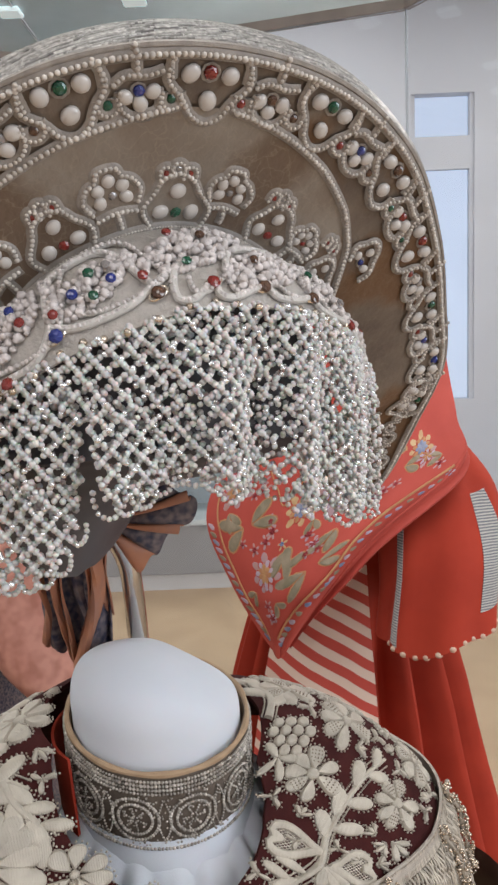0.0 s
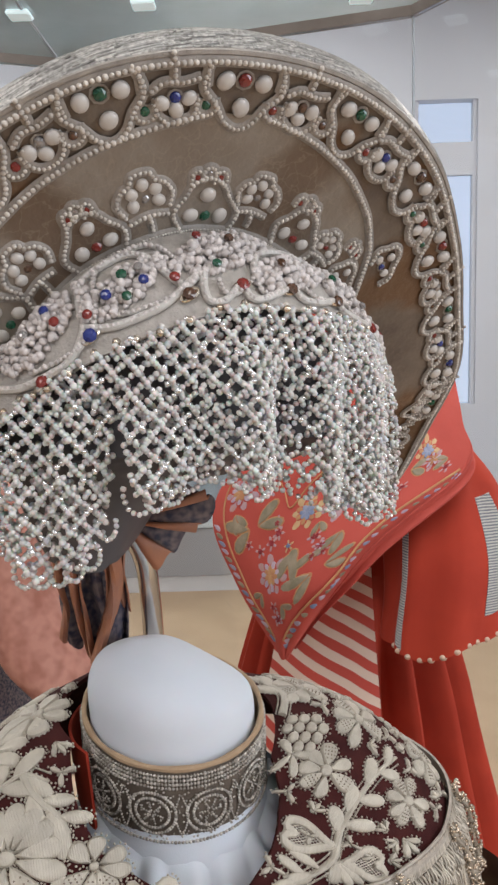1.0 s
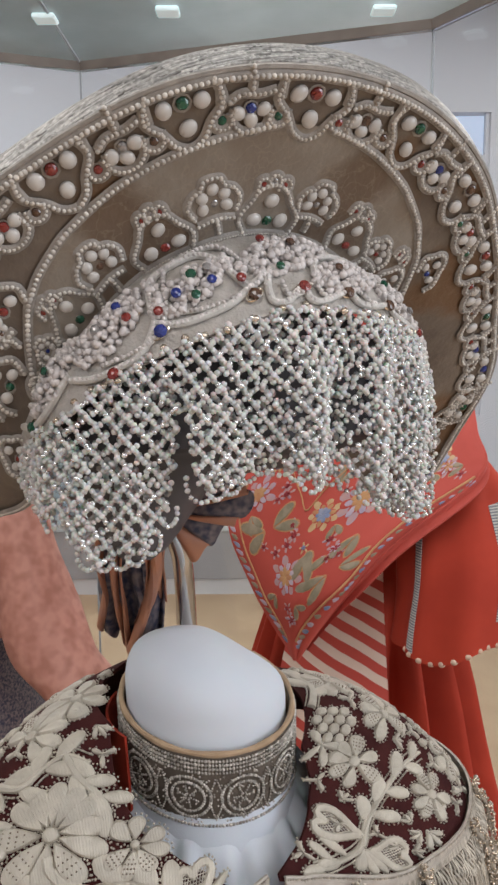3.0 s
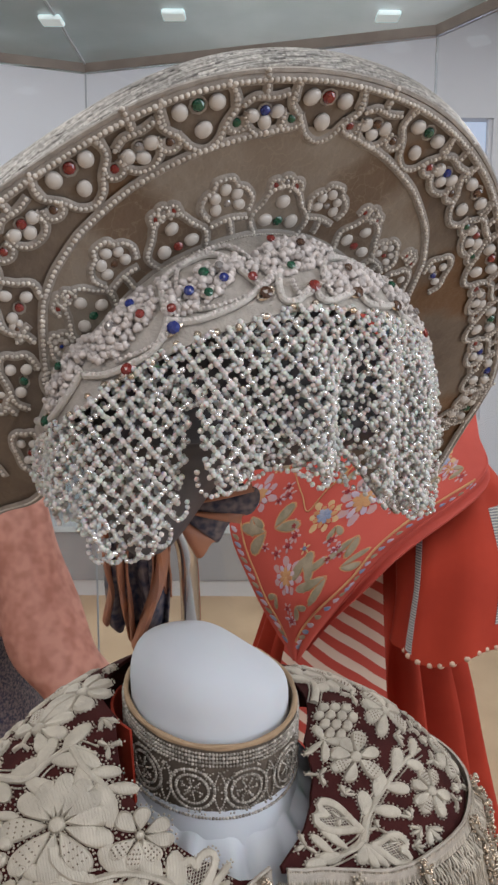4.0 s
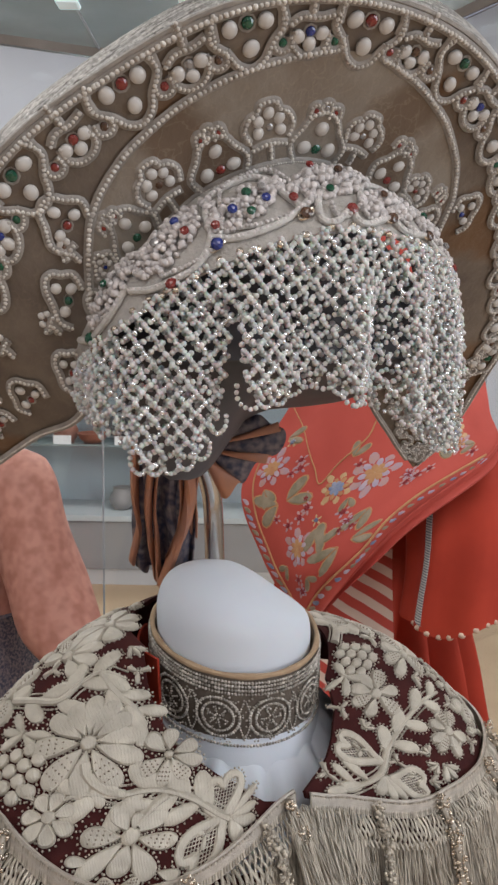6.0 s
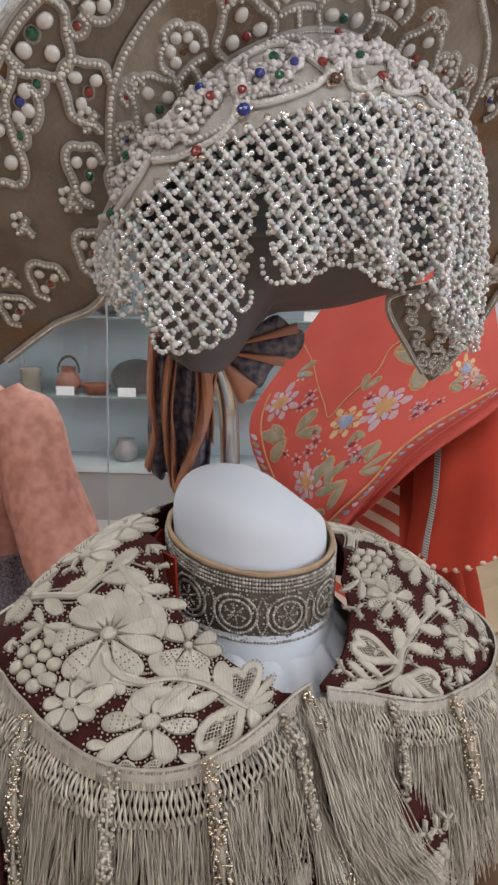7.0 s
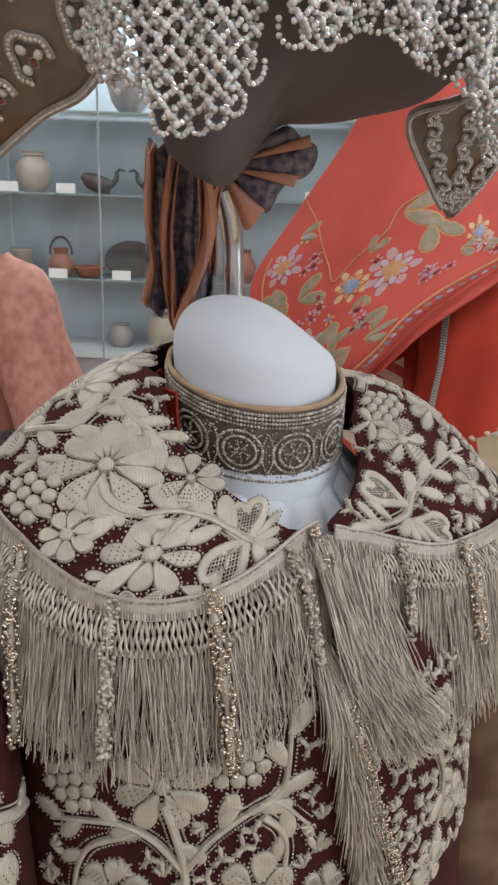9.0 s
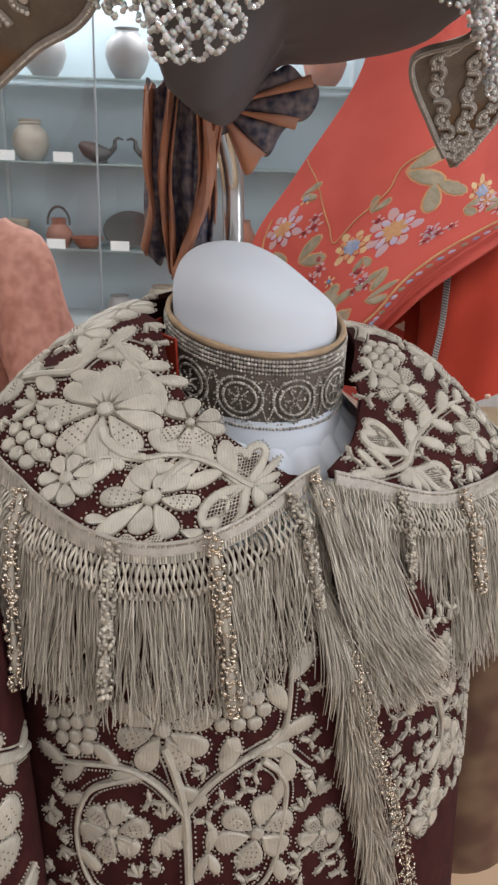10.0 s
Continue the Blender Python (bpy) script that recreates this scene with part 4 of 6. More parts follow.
def fill(owner, surf, u0, u1, v0, v1, flip, n, gap, ok=lambda u, v: True):
    """Small leaves and buds in what room is left between the motifs."""
    rr = random.Random(21)
    for _ in range(n):
        u, v = rr.uniform(u0, u1), rr.uniform(v0, v1)
        if not ok(u, v):
            continue
        q = surf(u, v)
        near = min((q - w).length_squared for w in PICOT[-9000:])
        if near < gap * gap:
            continue
        a = rr.uniform(0, 6.28)
        fan(owner, surf, u, v, (a, a + 2.1, a + 4.2) if rr.random() < 0.5 else (a, a + 0.8, a - 0.8), 0.0085, flip)


fill(cape, cape_s, -2.3, 1.9, 0.03, 0.98, CF, 5200, 0.0072, lambda u, v: v_start(u) + 0.05 < v < hem_t(u) - 0.05)
fill(cape, cape_s, 0.1, 2.0, 0.03, 1.05, CF, 2600, 0.0060, lambda u, v: v_start(u) + 0.05 < v < hem_t(u) - 0.05)
fill(robe, robe_s, -1.05, 0.95, 0.93, 1.13, RF, 2600, 0.0066, lambda u, v: abs(u - (-0.09 + 0.95 * (1.165 - v))) > 0.10)
scatter("eyelet_stitches", DOTS, [0.0007] * len(DOTS), PIP, M_eyelet, cape)
scatter("picot_stitches", PICOT, [0.00085] * len(PICOT), PIP, M_cream, cape)

# ---- fringe of the cape ----
def hem_frame(phi):
    p = cape_point(phi, hem_t(phi))
    d = (cape_point(phi + 0.03, hem_t(phi + 0.03)) - cape_point(phi - 0.03, hem_t(phi - 0.03))).normalized()
    out = Vector((d.y, -d.x, 0)).normalized()
    return p, d, out


def hang(phi, drop, off=0.002):
    """A place that far below the hem, leaning out over the robe."""
    p, d, out = hem_frame(phi)
    lean = 0.010 * smooth01(drop / 0.02) + 0.22 * max(0.0, drop - 0.01) * (1 if abs(phi) < 1.4 else 0.4)
    return p + out * (off + lean) - Vector((0, 0, drop))


for a, b in ((-2.6, -0.03), (0.03, 2.3)):
    n = int((b - a) * 40)
    part("hem_braid", sheet(lambda u, v: hang(u, lerp(-0.006, 0.0075, v), 0.0022 + 0.0015 * math.sin(math.pi * v)) , steps(a, b, n), steps(0, 1, 5), thick=0.002), M_braid, cape)
    ribs = [[hang(u, d, 0.0046) for d in (-0.005, 0.000, 0.0065)] for u in steps(a, b, int((b - a) / 0.0085))]
    strands("braid_ribs", [[tuple(q) for q in r] for r in ribs], 0.00105, M_fringe, cape, tip=1.0)
    net = []
    k = 0.017
    for i in range(int((b - a) / k)):
        u = a + i * k
        for s in (-1, 1):
            for layer in (-1, 0, 1):
                net.append([tuple(hang(min(b, max(a, u + s * w * k * 1.5 + layer * k * 0.07)), lerp(0.007, 0.026, w), 0.0038 + 0.0014 * math.sin(w * 9.4 * s + i))) for w in steps(0, 1, 9)])
    strands("knotted_heading", net, 0.00082, M_fringe, cape, tip=1.0)
    th = []
    rr = random.Random(3)
    for i in range(int((b - a) / 0.0012)):
        u = a + i * 0.0012
        sway, length = rr.gauss(0, 0.022) + 0.02 * math.sin(u * 31), rr.uniform(0.066, 0.092) * (1.32 if a > 0 else 0.97)
        ph, am, dep = rr.uniform(0, 6.3), rr.uniform(0.003, 0.013), rr.uniform(-0.004, 0.005)
        if rr.random() < 0.07:
            sway *= 3.5
        pull = (round(u / 0.017) * 0.017 - u) * 0.6
        th.append([tuple(hang(u + pull * (1 - w) ** 2 + sway * w + am * (1.2 * math.sin(ph + w * 5.5) + 0.5 * math.sin(2 * ph + w * 13)) * w, 0.024 + length * w, 0.002 + dep * w + 0.0016 * math.sin(ph + 6 * w))) for w in steps(0, 1, 11)])
    strands("fringe_threads", th, 0.00052, M_fringe, cape)


def tassel(phi, length, sway, r=0.0035, gold=True):
    spots, radii = [], []
    rr = random.Random(int(phi * 1000) + 5)
    core = [hang(phi + sway * w, lerp(-0.002, length, w), 0.009) for w in steps(0, 1, 14)]
    t = part("gimp_tassel", tube(core, r * 0.5, 8, False, lambda w: 0.8 + 0.35 * math.sin(w * 17)), M_fringe, cape)
    for i in range(int(length * 3600)):
        w = rr.random()
        q = core[min(13, int(w * 13.99))]
        fat = r * (0.7 + 0.45 * math.sin(w * 11 + phi * 3) ** 2)
        spots.append(q + Vector((rr.gauss(0, 1), rr.gauss(0, 0.7), rr.gauss(0, 1))).normalized() * fat)
        radii.append(rr.uniform(0.0008, 0.0018))
    scatter("gilt_beading", spots, radii, FACET, M_gilt if gold else M_fringe, t, smooth=False)


for phi, L, sw, r, gold in ((-1.06, 0.105, 0.10, 0.0045, True), (-0.692, 0.085, 0.0, 0.004, False), (-0.405, 0.105, 0.02, 0.0055, True), (-0.16, 0.075, 0.03, 0.0035, False),
                            (-0.07, 0.115, 0.10, 0.004, True), (0.272, 0.062, 0.0, 0.0035, False), (0.553, 0.072, 0.02, 0.005, True), (-1.5, 0.09, 0.05, 0.005, True), (0.95, 0.075, 0.05, 0.005, True), (1.25, 0.085, 0.05, 0.005, True)):
    tassel(phi, L, sw, r, gold)

# front edge of the robe, with its own fringe
def trim_u(z):
    return -0.09 + 0.95 * (1.165 - z)


part("edge_braid", sheet(lambda w, z: robe_point(trim_u(z) + lerp(-0.028, 0.022, w), z) + body(0, 0.0045, 0) - body(0, 0, 0), steps(0, 1, 5), steps(0.86, 1.19, 30), thick=0.002), M_braid, robe)
th, rr, sp = [], random.Random(11), []
for i in range(1300):
    z = rr.uniform(0.88, 1.20)
    u, L = trim_u(z) + rr.uniform(-0.02, 0.03), rr.uniform(0.05, 0.085)
    tilt, o = rr.uniform(-0.1, 1.5), rr.uniform(0.004, 0.011)
    th.append([tuple(robe_point(u + tilt * L * w * (1 - 0.35 * w) * 2.0, z - L * w * 0.95) + body(0, o + 0.004 * math.sin(3 * w), 0) - body(0, 0, 0)) for w in steps(0, 1, 7)])
for i in range(520):
    u0, w1 = rr.uniform(-0.10, 0.16), rr.random()
    A, B = hang(u0, rr.uniform(0.0, 0.02), 0.008 + 0.006 * rr.random()), robe_point(0.08 + 0.32 * w1 + rr.gauss(0, 0.04), 1.085 + 0.045 * rr.random() - 0.02 * w1) + body(0, 0.016, 0) - body(0, 0, 0)
    ph = rr.uniform(0, 6.3)
    th.append([tuple(A.lerp(B, w) + Vector((0.006 * math.sin(ph + 6 * w) * w, -0.010 * math.sin(math.pi * w), -0.012 * math.sin(math.pi * w)))) for w in steps(0, 1, 7)])
strands("edge_fringe", th, 0.0005, M_fringe, robe)
for i in range(900):
    z = rr.uniform(0.87, 1.15)
    sp.append(robe_point(trim_u(z) + 0.055 + 0.09 * smooth01((1.12 - z) / 0.2) + rr.gauss(0, 0.018), z) + body(0, rr.uniform(0.009, 0.015), 0) - body(0, 0, 0))
scatter("gilt_gimp", sp, [rr.uniform(0.0006, 0.0014) for _ in sp], FACET, M_gilt, robe, smooth=False)

# ---- beads of the collar ----
seeds, radii = [], []
for v, gap, r in ((0.95, 0.0025, 0.0013), (0.895, 0.0025, 0.0013), (0.84, 0.0025, 0.0013), (0.785, 0.0025, 0.0012), (0.04, 0.0025, 0.0013)):
    for q in resample([collar_point(a, v, 0.0012) for a in steps(-2.6, 2.6, 160)], gap):
        seeds.append(q)
        radii.append(r * random.uniform(0.85, 1.15))
for i in range(-4, 5):
    p = Patch(collar_point, -0.03 + 0.59 * i, 0.42, 1)
    for r0, gap in ((0.0150, 0.0021), (0.0108, 0.0020)):
        for q in resample([p.at(r0 * 1.12 * math.cos(a), r0 * math.sin(a), 0.0012) for a in steps(0, 2 * math.pi, 40)], gap):
            seeds.append(q)
            radii.append(random.uniform(0.0011, 0.0014))
    for k in range(6):
        a = k * math.pi / 3 + 0.3 * i
        for w in (0.0022, 0.0042, 0.0062, 0.0078):
            seeds.append(p.at(w * math.cos(a), w * math.sin(a), 0.0014))
            radii.append(0.0009)
    for sx in (-1, 1):
        for q in resample([p.at(sx * (0.0205 - 0.0045 * math.sin(math.pi * w)), lerp(-0.016, 0.015, w), 0.0012) for w in steps(0, 1, 12)], 0.0021):
            seeds.append(q)
            radii.append(0.0009)
    for k in range(70):
        seeds.append(p.at(random.uniform(-0.02, 0.02), random.uniform(-0.0185, 0.017), 0.0006))
        radii.append(random.uniform(0.0006, 0.0010))
scatter("collar_beading", seeds, radii, FACET, M_collar_bead, collar, smooth=False)
part("top_piping", tube([collar_point(a, 1.02, -0.001) for a in steps(-2.9, 2.9, 120)], 0.0022, 8, False, lambda t: 1 + 0.15 * math.sin(t * 60)), M_tan, collar, "frayed tan piping")
part("lining", sheet(lambda u, v: collar_point(u, v, -0.0035), steps(-2.9, 2.9, 80), steps(0.0, 1.0, 4)), M_tan, collar)

shirt = thing("white_shirt", body(0, 0.05, 1.2), "white cotton shirt front gathered under the collar", "shirt")


def shirt_point(phi, v):
    r = lerp(0.066, 0.122, v) + (0.0034 * math.sin(phi * 19) + 0.0016 * math.sin(phi * 31 + 1)) * smooth01(v * 2.5)
    return body(r * math.sin(phi), r * math.cos(phi) * lerp(1.0, 0.90, v), lerp(1.258, 1.190, v) + 0.022 * (1 - math.cos(phi)))


part("gathered_front", sheet(shirt_point, steps(-1.7, 1.7, 120), steps(0, 1, 14), thick=0.0015), M_cotton, shirt)
red_neck = thing("red_undercollar", body(-0.06, 0, 1.27), "bright red cloth edge of an undergarment", "undergarment")
part("cloth_edge", sheet(lambda a, v: body((0.075 + 0.004 * v) * math.sin(a), 0.075 * math.cos(a), lerp(1.26, 1.325, v)), steps(-2.3, -1.25, 30), steps(0, 1, 5), thick=0.002), M_red, red_neck)

# ---- the headdress ----
RIM = [(-0.271, 0.475, 1.465), (-0.262, 0.425, 1.53), (-0.240, 0.385, 1.597), (-0.206, 0.352, 1.652), (-0.142, 0.343, 1.698), (-0.077, 0.338, 1.727), (-0.013, 0.357, 1.738),
       (0.047, 0.398, 1.733), (0.092, 0.446, 1.709), (0.118, 0.492, 1.670), (0.136, 0.549, 1.628), (0.146, 0.594, 1.581), (0.134, 0.640, 1.529), (0.115, 0.670, 1.48), (0.09, 0.692, 1.443)]
INNER = [(-0.267, 0.476, 1.463), (-0.213, 0.448, 1.499), (-0.173, 0.425, 1.521), (-0.147, 0.409, 1.597), (-0.108, 0.403, 1.643), (-0.067, 0.405, 1.664), (-0.034, 0.426, 1.671),
         (-0.002, 0.452, 1.664), (0.030, 0.485, 1.640), (0.050, 0.530, 1.605), (0.062, 0.565, 1.57), (0.070, 0.60, 1.535), (0.032, 0.63, 1.519), (0.061, 0.67, 1.474), (0.087, 0.691, 1.442)]


def brim_point(s, v):
    a, b = spline(INNER, s), spline(RIM, s)
    return a.lerp(b, v)


def brim_frame(s, v):
    e = 0.02
    ds = (brim_point(s + e, v) - brim_point(s - e, v)) / (2 * e)
    dv = brim_point(s, 1.0) - brim_point(s, 0.0)
    n = ds.cross(dv).normalized()
    return brim_point(s, v), ds, dv, n


headdress = thing("beaded_headdress", (-0.04, 0.46, 1.55), "crescent headdress of worn brocade with pearls and a beaded net", "headdress")
part("brim", sheet(lambda u, v: brim_point(u, v), steps(0, 14, 141), steps(0, 1, 12), thick=0.004), M_border, headdress, "dark worn brocade brim")

NETC = [(-0.176, 0.415, 0), (-0.150, 0.376, 0), (-0.115, 0.366, 0), (-0.075, 0.365, 0), (-0.025, 0.379, 0), (0.020, 0.410, 0), (0.052, 0.450, 0), (0.078, 0.515, 0)]
TOPZ = [(0, 0, 1.545), (0, 0, 1.568), (0, 0, 1.592), (0, 0, 1.612), (0, 0, 1.627), (0, 0, 1.625), (0, 0, 1.612), (0, 0, 1.580)]


def net_top(u):
    return spline(TOPZ, u).z


def net_point(u, z, h=0.0):
    p = spline(NETC, u)
    d = spline(NETC, u + 0.05) - spline(NETC, u - 0.05)
    n = Vector((d.y, -d.x, 0)).normalized()
    drop = max(0.0, net_top(u) - z)
    w = min(1.0, drop / 0.05)
    fold = 0.0075 * math.sin(u * 6.3 + 0.6) * smooth01((u - 2.2) / 1.0) + 0.0015 * math.sin(u * 9.1)
    q = p + n * (h + w * fold - 0.05 * max(0, drop - 0.03) )
    q.z = z
    return q


def cap_point(u, w, h=0.0):
    a = net_point(u, net_top(u))
    b = brim_point(lerp(2.75, 10.2, u / 7), 0.0)
    p = a.lerp(b, w)
    n = (p - Vector((-0.035, 0.475, 1.585))).normalized()
    return p + n * (0.011 * math.sin(math.pi * min(1, max(0, w))) + h)


part("cap", sheet(cap_point, steps(0, 7, 60), steps(-0.04, 1, 14), thick=0.0012), M_capcloth, headdress)

head_stand = thing("display_head", (-0.09, 0.58, 1.37), "dark grey featureless display head on a bent steel tube", "display stand")
HEADC = [(-0.158, 0.43, 0), (-0.138, 0.388, 0), (-0.078, 0.378, 0), (-0.022, 0.393, 0), (0.030, 0.437, 0), (0.052, 0.50, 0), (0.045, 0.575, 0), (-0.0, 0.61, 0), (-0.07, 0.59, 0), (-0.13, 0.52, 0)]


def head_point(a, k):
    n = len(HEADC)
    pts = [HEADC[(int(a) + i - 1) % n] for i in range(4)]
    p = spline(pts, 1 + a - int(a))
    c = Vector((-0.052, 0.49, 0))
    zs = (1.655, 1.65, 1.635, 1.605, 1.57, 1.53, 1.505, 1.49, 1.48, 1.475)
    fs = (0.0, 0.35, 0.65, 0.90, 0.99, 1.0, 0.97, 0.89, 0.66, 0.0)
    i = min(8, int(k))
    z, f = lerp(zs[i], zs[i + 1], k - i), lerp(fs[i], fs[i + 1], k - i)
    c.x -= 0.045 * smooth01((1.56 - z) / 0.08)
    q = c + (p - c) * f
    low = smooth01((1.57 - z) / 0.09)
    q.x += 0.014 * low * smooth01((-0.06 - q.x) / 0.06)
    under = 1.507 - 0.17 * (q.y - 0.55) + 0.10 * (q.x + 0.05) - 0.050 * smooth01((-0.066 - q.x) / 0.045) * smooth01((q.y - 0.39) / 0.05)
    q.z = z + low * (under - 1.475)
    return q


part("head", sheet(head_point, steps(0, 10, 61)[:-1], steps(0, 9, 37), close_u=True), M_head, head_stand)
pts = [(-0.100, 0.60, 1.33), (-0.102, 0.60, 1.40), (-0.105, 0.595, 1.435), (-0.113, 0.572, 1.468), (-0.120, 0.535, 1.497)]
bm = bmesh.new()
add_tube(bm, [spline(pts, t) for t in steps(0, 4, 40)], 0.0085, 16)
part("steel_tube", bm, M_steel, head_stand)

# ---- ornament of the brim ----
def brim_up(s, v):
    return brim_point(s, v)


ARCH = [(2.35, 0.0), (2.72, 0.18), (3.03, 0.315), (3.2, 0.396), (3.42, 0.467), (3.78, 0.548), (4.3, 0.60), (4.8, 0.628), (5.25, 0.650), (5.83, 0.706), (6.25, 0.709), (6.8, 0.655), (7.37, 0.595), (7.85, 0.508), (8.2, 0.397), (8.52, 0.17), (8.62, 0.0)]


def arch_v(s):
    if s <= ARCH[0][0] or s >= ARCH[-1][0]:
        return 0.0
    for (a, b), (c, d) in zip(ARCH, ARCH[1:]):
        if s <= c:
            return lerp(b, d, (s - a) / (c - a))
    return 0.0


part("brocade_field", sheet(lambda s, w: Patch(brim_up, s, 0.3).at(0, 0, 0.0012) + brim_point(s, arch_v(s) * w) - brim_point(s, 0.3), steps(2.4, 8.66, 90), steps(0, 1, 10)), M_brim, headdress, "worn tan and gilt brocade field")
pearl_me = mesh_from("pearl", *ball_base(16, 10))
gem_me = mesh_from("stone", *ball_base(8, 5), smooth=False)
gem_sets = []
for gm in M_gems:
    me = gem_me.copy()
    me.materials.append(gm)
    gem_sets.append(me)
pearl_me.materials.append(M_pearl)
hat_seeds, hat_radii, hat_cord = [], [], bmesh.new()


def set_stone(name, me, m, parent, sx, sy, sz):
    ob = new(name, me)
    ob.parent = parent
    ob.matrix_parent_inverse = Matrix.Translation(-Vector(parent.location))
    ob.matrix_basis = m @ Matrix.Diagonal((sx, sy, sz, 1))


def pearl(p, x, y, r, h=0.0012):
    set_stone("pearl", pearl_me, p.turn(x, y, h) @ pose(0, 0, 0, 0, 0, random.uniform(0, 180)), headdress, r * random.uniform(0.90, 1.0), r * random.uniform(0.98, 1.12), r * 0.60)


def stone(p, x, y, r, k, parent=None, h=0.001):
    set_stone("stone", gem_sets[k], p.turn(x, y, h) @ pose(0, 0, 0, 0, 0, random.uniform(0, 180)), parent or headdress, r, r, r * 0.7)
    if p.f is brim_up:
        seed_line([p.at(x + r * 1.25 * math.cos(a), y + r * 1.25 * math.sin(a), 0.0006) for a in steps(0, 6.28, 9)], 0.0, 0.0)


def seed_line(pts, gap=0.0023, r=0.00115, cord=0.0009, n=None):
    """A row of seed pearls on a couched cord."""
    add_tube(hat_cord, pts, 0.0009 if r == 0 else 0.0027, 6, False, None, 0.42, n)
    if r:
        lift = n * 0.0009 if n else Vector((0, 0, 0))
        for q in resample(pts, gap):
            hat_seeds.append(q + lift)
            hat_radii.append(r * random.uniform(0.82, 1.12))


def patch_line(p, pts, gap=0.0026, r=0.00128):
    seed_line([p.at(q.x, q.y, 0.0012) for q in smooth_line(pts, 5)], gap, r, n=p.n)


def clover(s, v, k=1.0, up=1, hue=0):
    """Three large pearls and a stone inside a heart-shaped row of seed pearls."""
    p = Patch(brim_up, s, v)
    o = [(-0.0135, 0.012), (-0.0165, 0.002), (-0.0105, -0.006), (-0.0065, -0.0125), (0, -0.0155), (0.0065, -0.0125), (0.0105, -0.006), (0.0165, 0.002), (0.0135, 0.012)]
    patch_line(p, [(x * k, y * k * up) for x, y in o])
    for x, y in ((-0.0078, 0.004), (0.0078, 0.004), (0.0004, -0.0065)):
        pearl(p, x * k, y * k * up, 0.0037 * k)
    stone(p, 0, 0.0045 * k * up, 0.0028 * k, hue)


def bars(s, v, k=1.0, up=1, hue=2):
    """A forked bar of seed pearls over a cluster of small pearls."""
    p = Patch(brim_up, s, v)
    patch_line(p, [(0, 0.013 * k * up), (0.0003, 0.0075 * k * up), (0, 0.003 * k * up)])
    patch_line(p, [(-0.0085 * k, 0.0005 * k * up), (-0.004 * k, 0.003 * k * up), (0.003 * k, 0.0025 * k * up), (0.009 * k, 0.004 * k * up)])
    for x, y in ((-0.0052, -0.0045), (0.005, -0.0035), (0.0, -0.0075)):
        pearl(p, x * k, y * k * up, 0.0029 * k)
    stone(p, 0, -0.0030 * k * up, 0.0021 * k, hue)


hues = [2, 1, 0, 1, 0, 1, 3, 0, 1]
outer = [2.2, 3.05, 4.0, 5.0, 6.05, 7.1, 8.05, 8.95, 9.9, 10.8, 11.5]
for i, s in enumerate(outer):
    clover(s, 0.83 if s != 6.05 else 0.82, 1.16 if s != 6.05 else 1.22, 1, hues[i % 9])
    if i + 1 < len(outer):
        bars(lerp(s, outer[i + 1], 0.5), 0.835, 1.32, 1, (2, 0, 4, 2, 3)[i % 5])
for s, v, k in ((3.05, 0.53, 0.92), (2.60, 0.35, 0.9), (8.50, 0.47, 0.78), (2.16, 0.20, 0.72), (1.55, 0.34, 0.8), (0.95, 0.42, 0.72)):
    clover(s, v, k, -1, (0, 2, 1)[int(s * 10) % 3])
for s, v in ((2.9, 0.42), (2.35, 0.40), (1.85, 0.62), (1.25, 0.60)):
    bars(s, v, 0.72, -1, 3)
for s, v, k, h in ((3.38, 0.15, 1.0, 1), (4.47, 0.15, 1.08, 0), (5.87, 0.155, 1.2, 1), (7.24, 0.16, 1.02, 0), (8.15, 0.16, 0.75, 1), (2.72, 0.10, 0.7, 0)):
    clover(s, v, k, -1, h)
for s, v, k in ((4.47, 0.33, 0.8), (5.87, 0.335, 1.0), (7.16, 0.315, 0.85), (3.3, 0.30, 0.7), (8.0, 0.31, 0.6)):
    p = Patch(brim_up, s, v)
    for j in (-1, 0, 1):
        x, y = j * 0.0066 * k, (0.003 - 0.0022 * j * j) * k
        stone(p, x, y, 0.0021, (0, 4, 0)[j + 1])
        patch_line(p, [(x - 0.0036 * k, y - 0.003), (x - 0.0030 * k, y + 0.0022), (x, y + 0.0040), (x + 0.0030 * k, y + 0.0022), (x + 0.0036 * k, y - 0.003)], 0.0023, 0.0010)


def posy(s, v, k, hue):
    """Five small pearls round a stone under a scalloped row, on a forked stem."""
    p = Patch(brim_up, s, v)
    patch_line(p, [(x * k, y * k) for x, y in ((-0.0105, -0.0065), (-0.0125, 0.0), (-0.0095, 0.0055), (-0.0055, 0.0075), (-0.0035, 0.0115), (0.0035, 0.0115), (0.0055, 0.0075), (0.0095, 0.0055), (0.0125, 0.0), (0.0105, -0.0065))])
    for x, y in ((-0.0058, -0.0028), (0.0058, -0.0028), (-0.0052, 0.0030), (0.0052, 0.0030), (0.0, 0.0062)):
        pearl(p, x * k, y * k, 0.0030 * k)
    stone(p, 0, -0.001 * k, 0.0020 * k, hue)
    patch_line(p, [(-0.0095 * k, -0.0105 * k), (0, -0.0092 * k), (0.0095 * k, -0.0105 * k)])
    patch_line(p, [(0, -0.0105 * k), (0.0003, -0.0150 * k), (0, -0.0185 * k)])


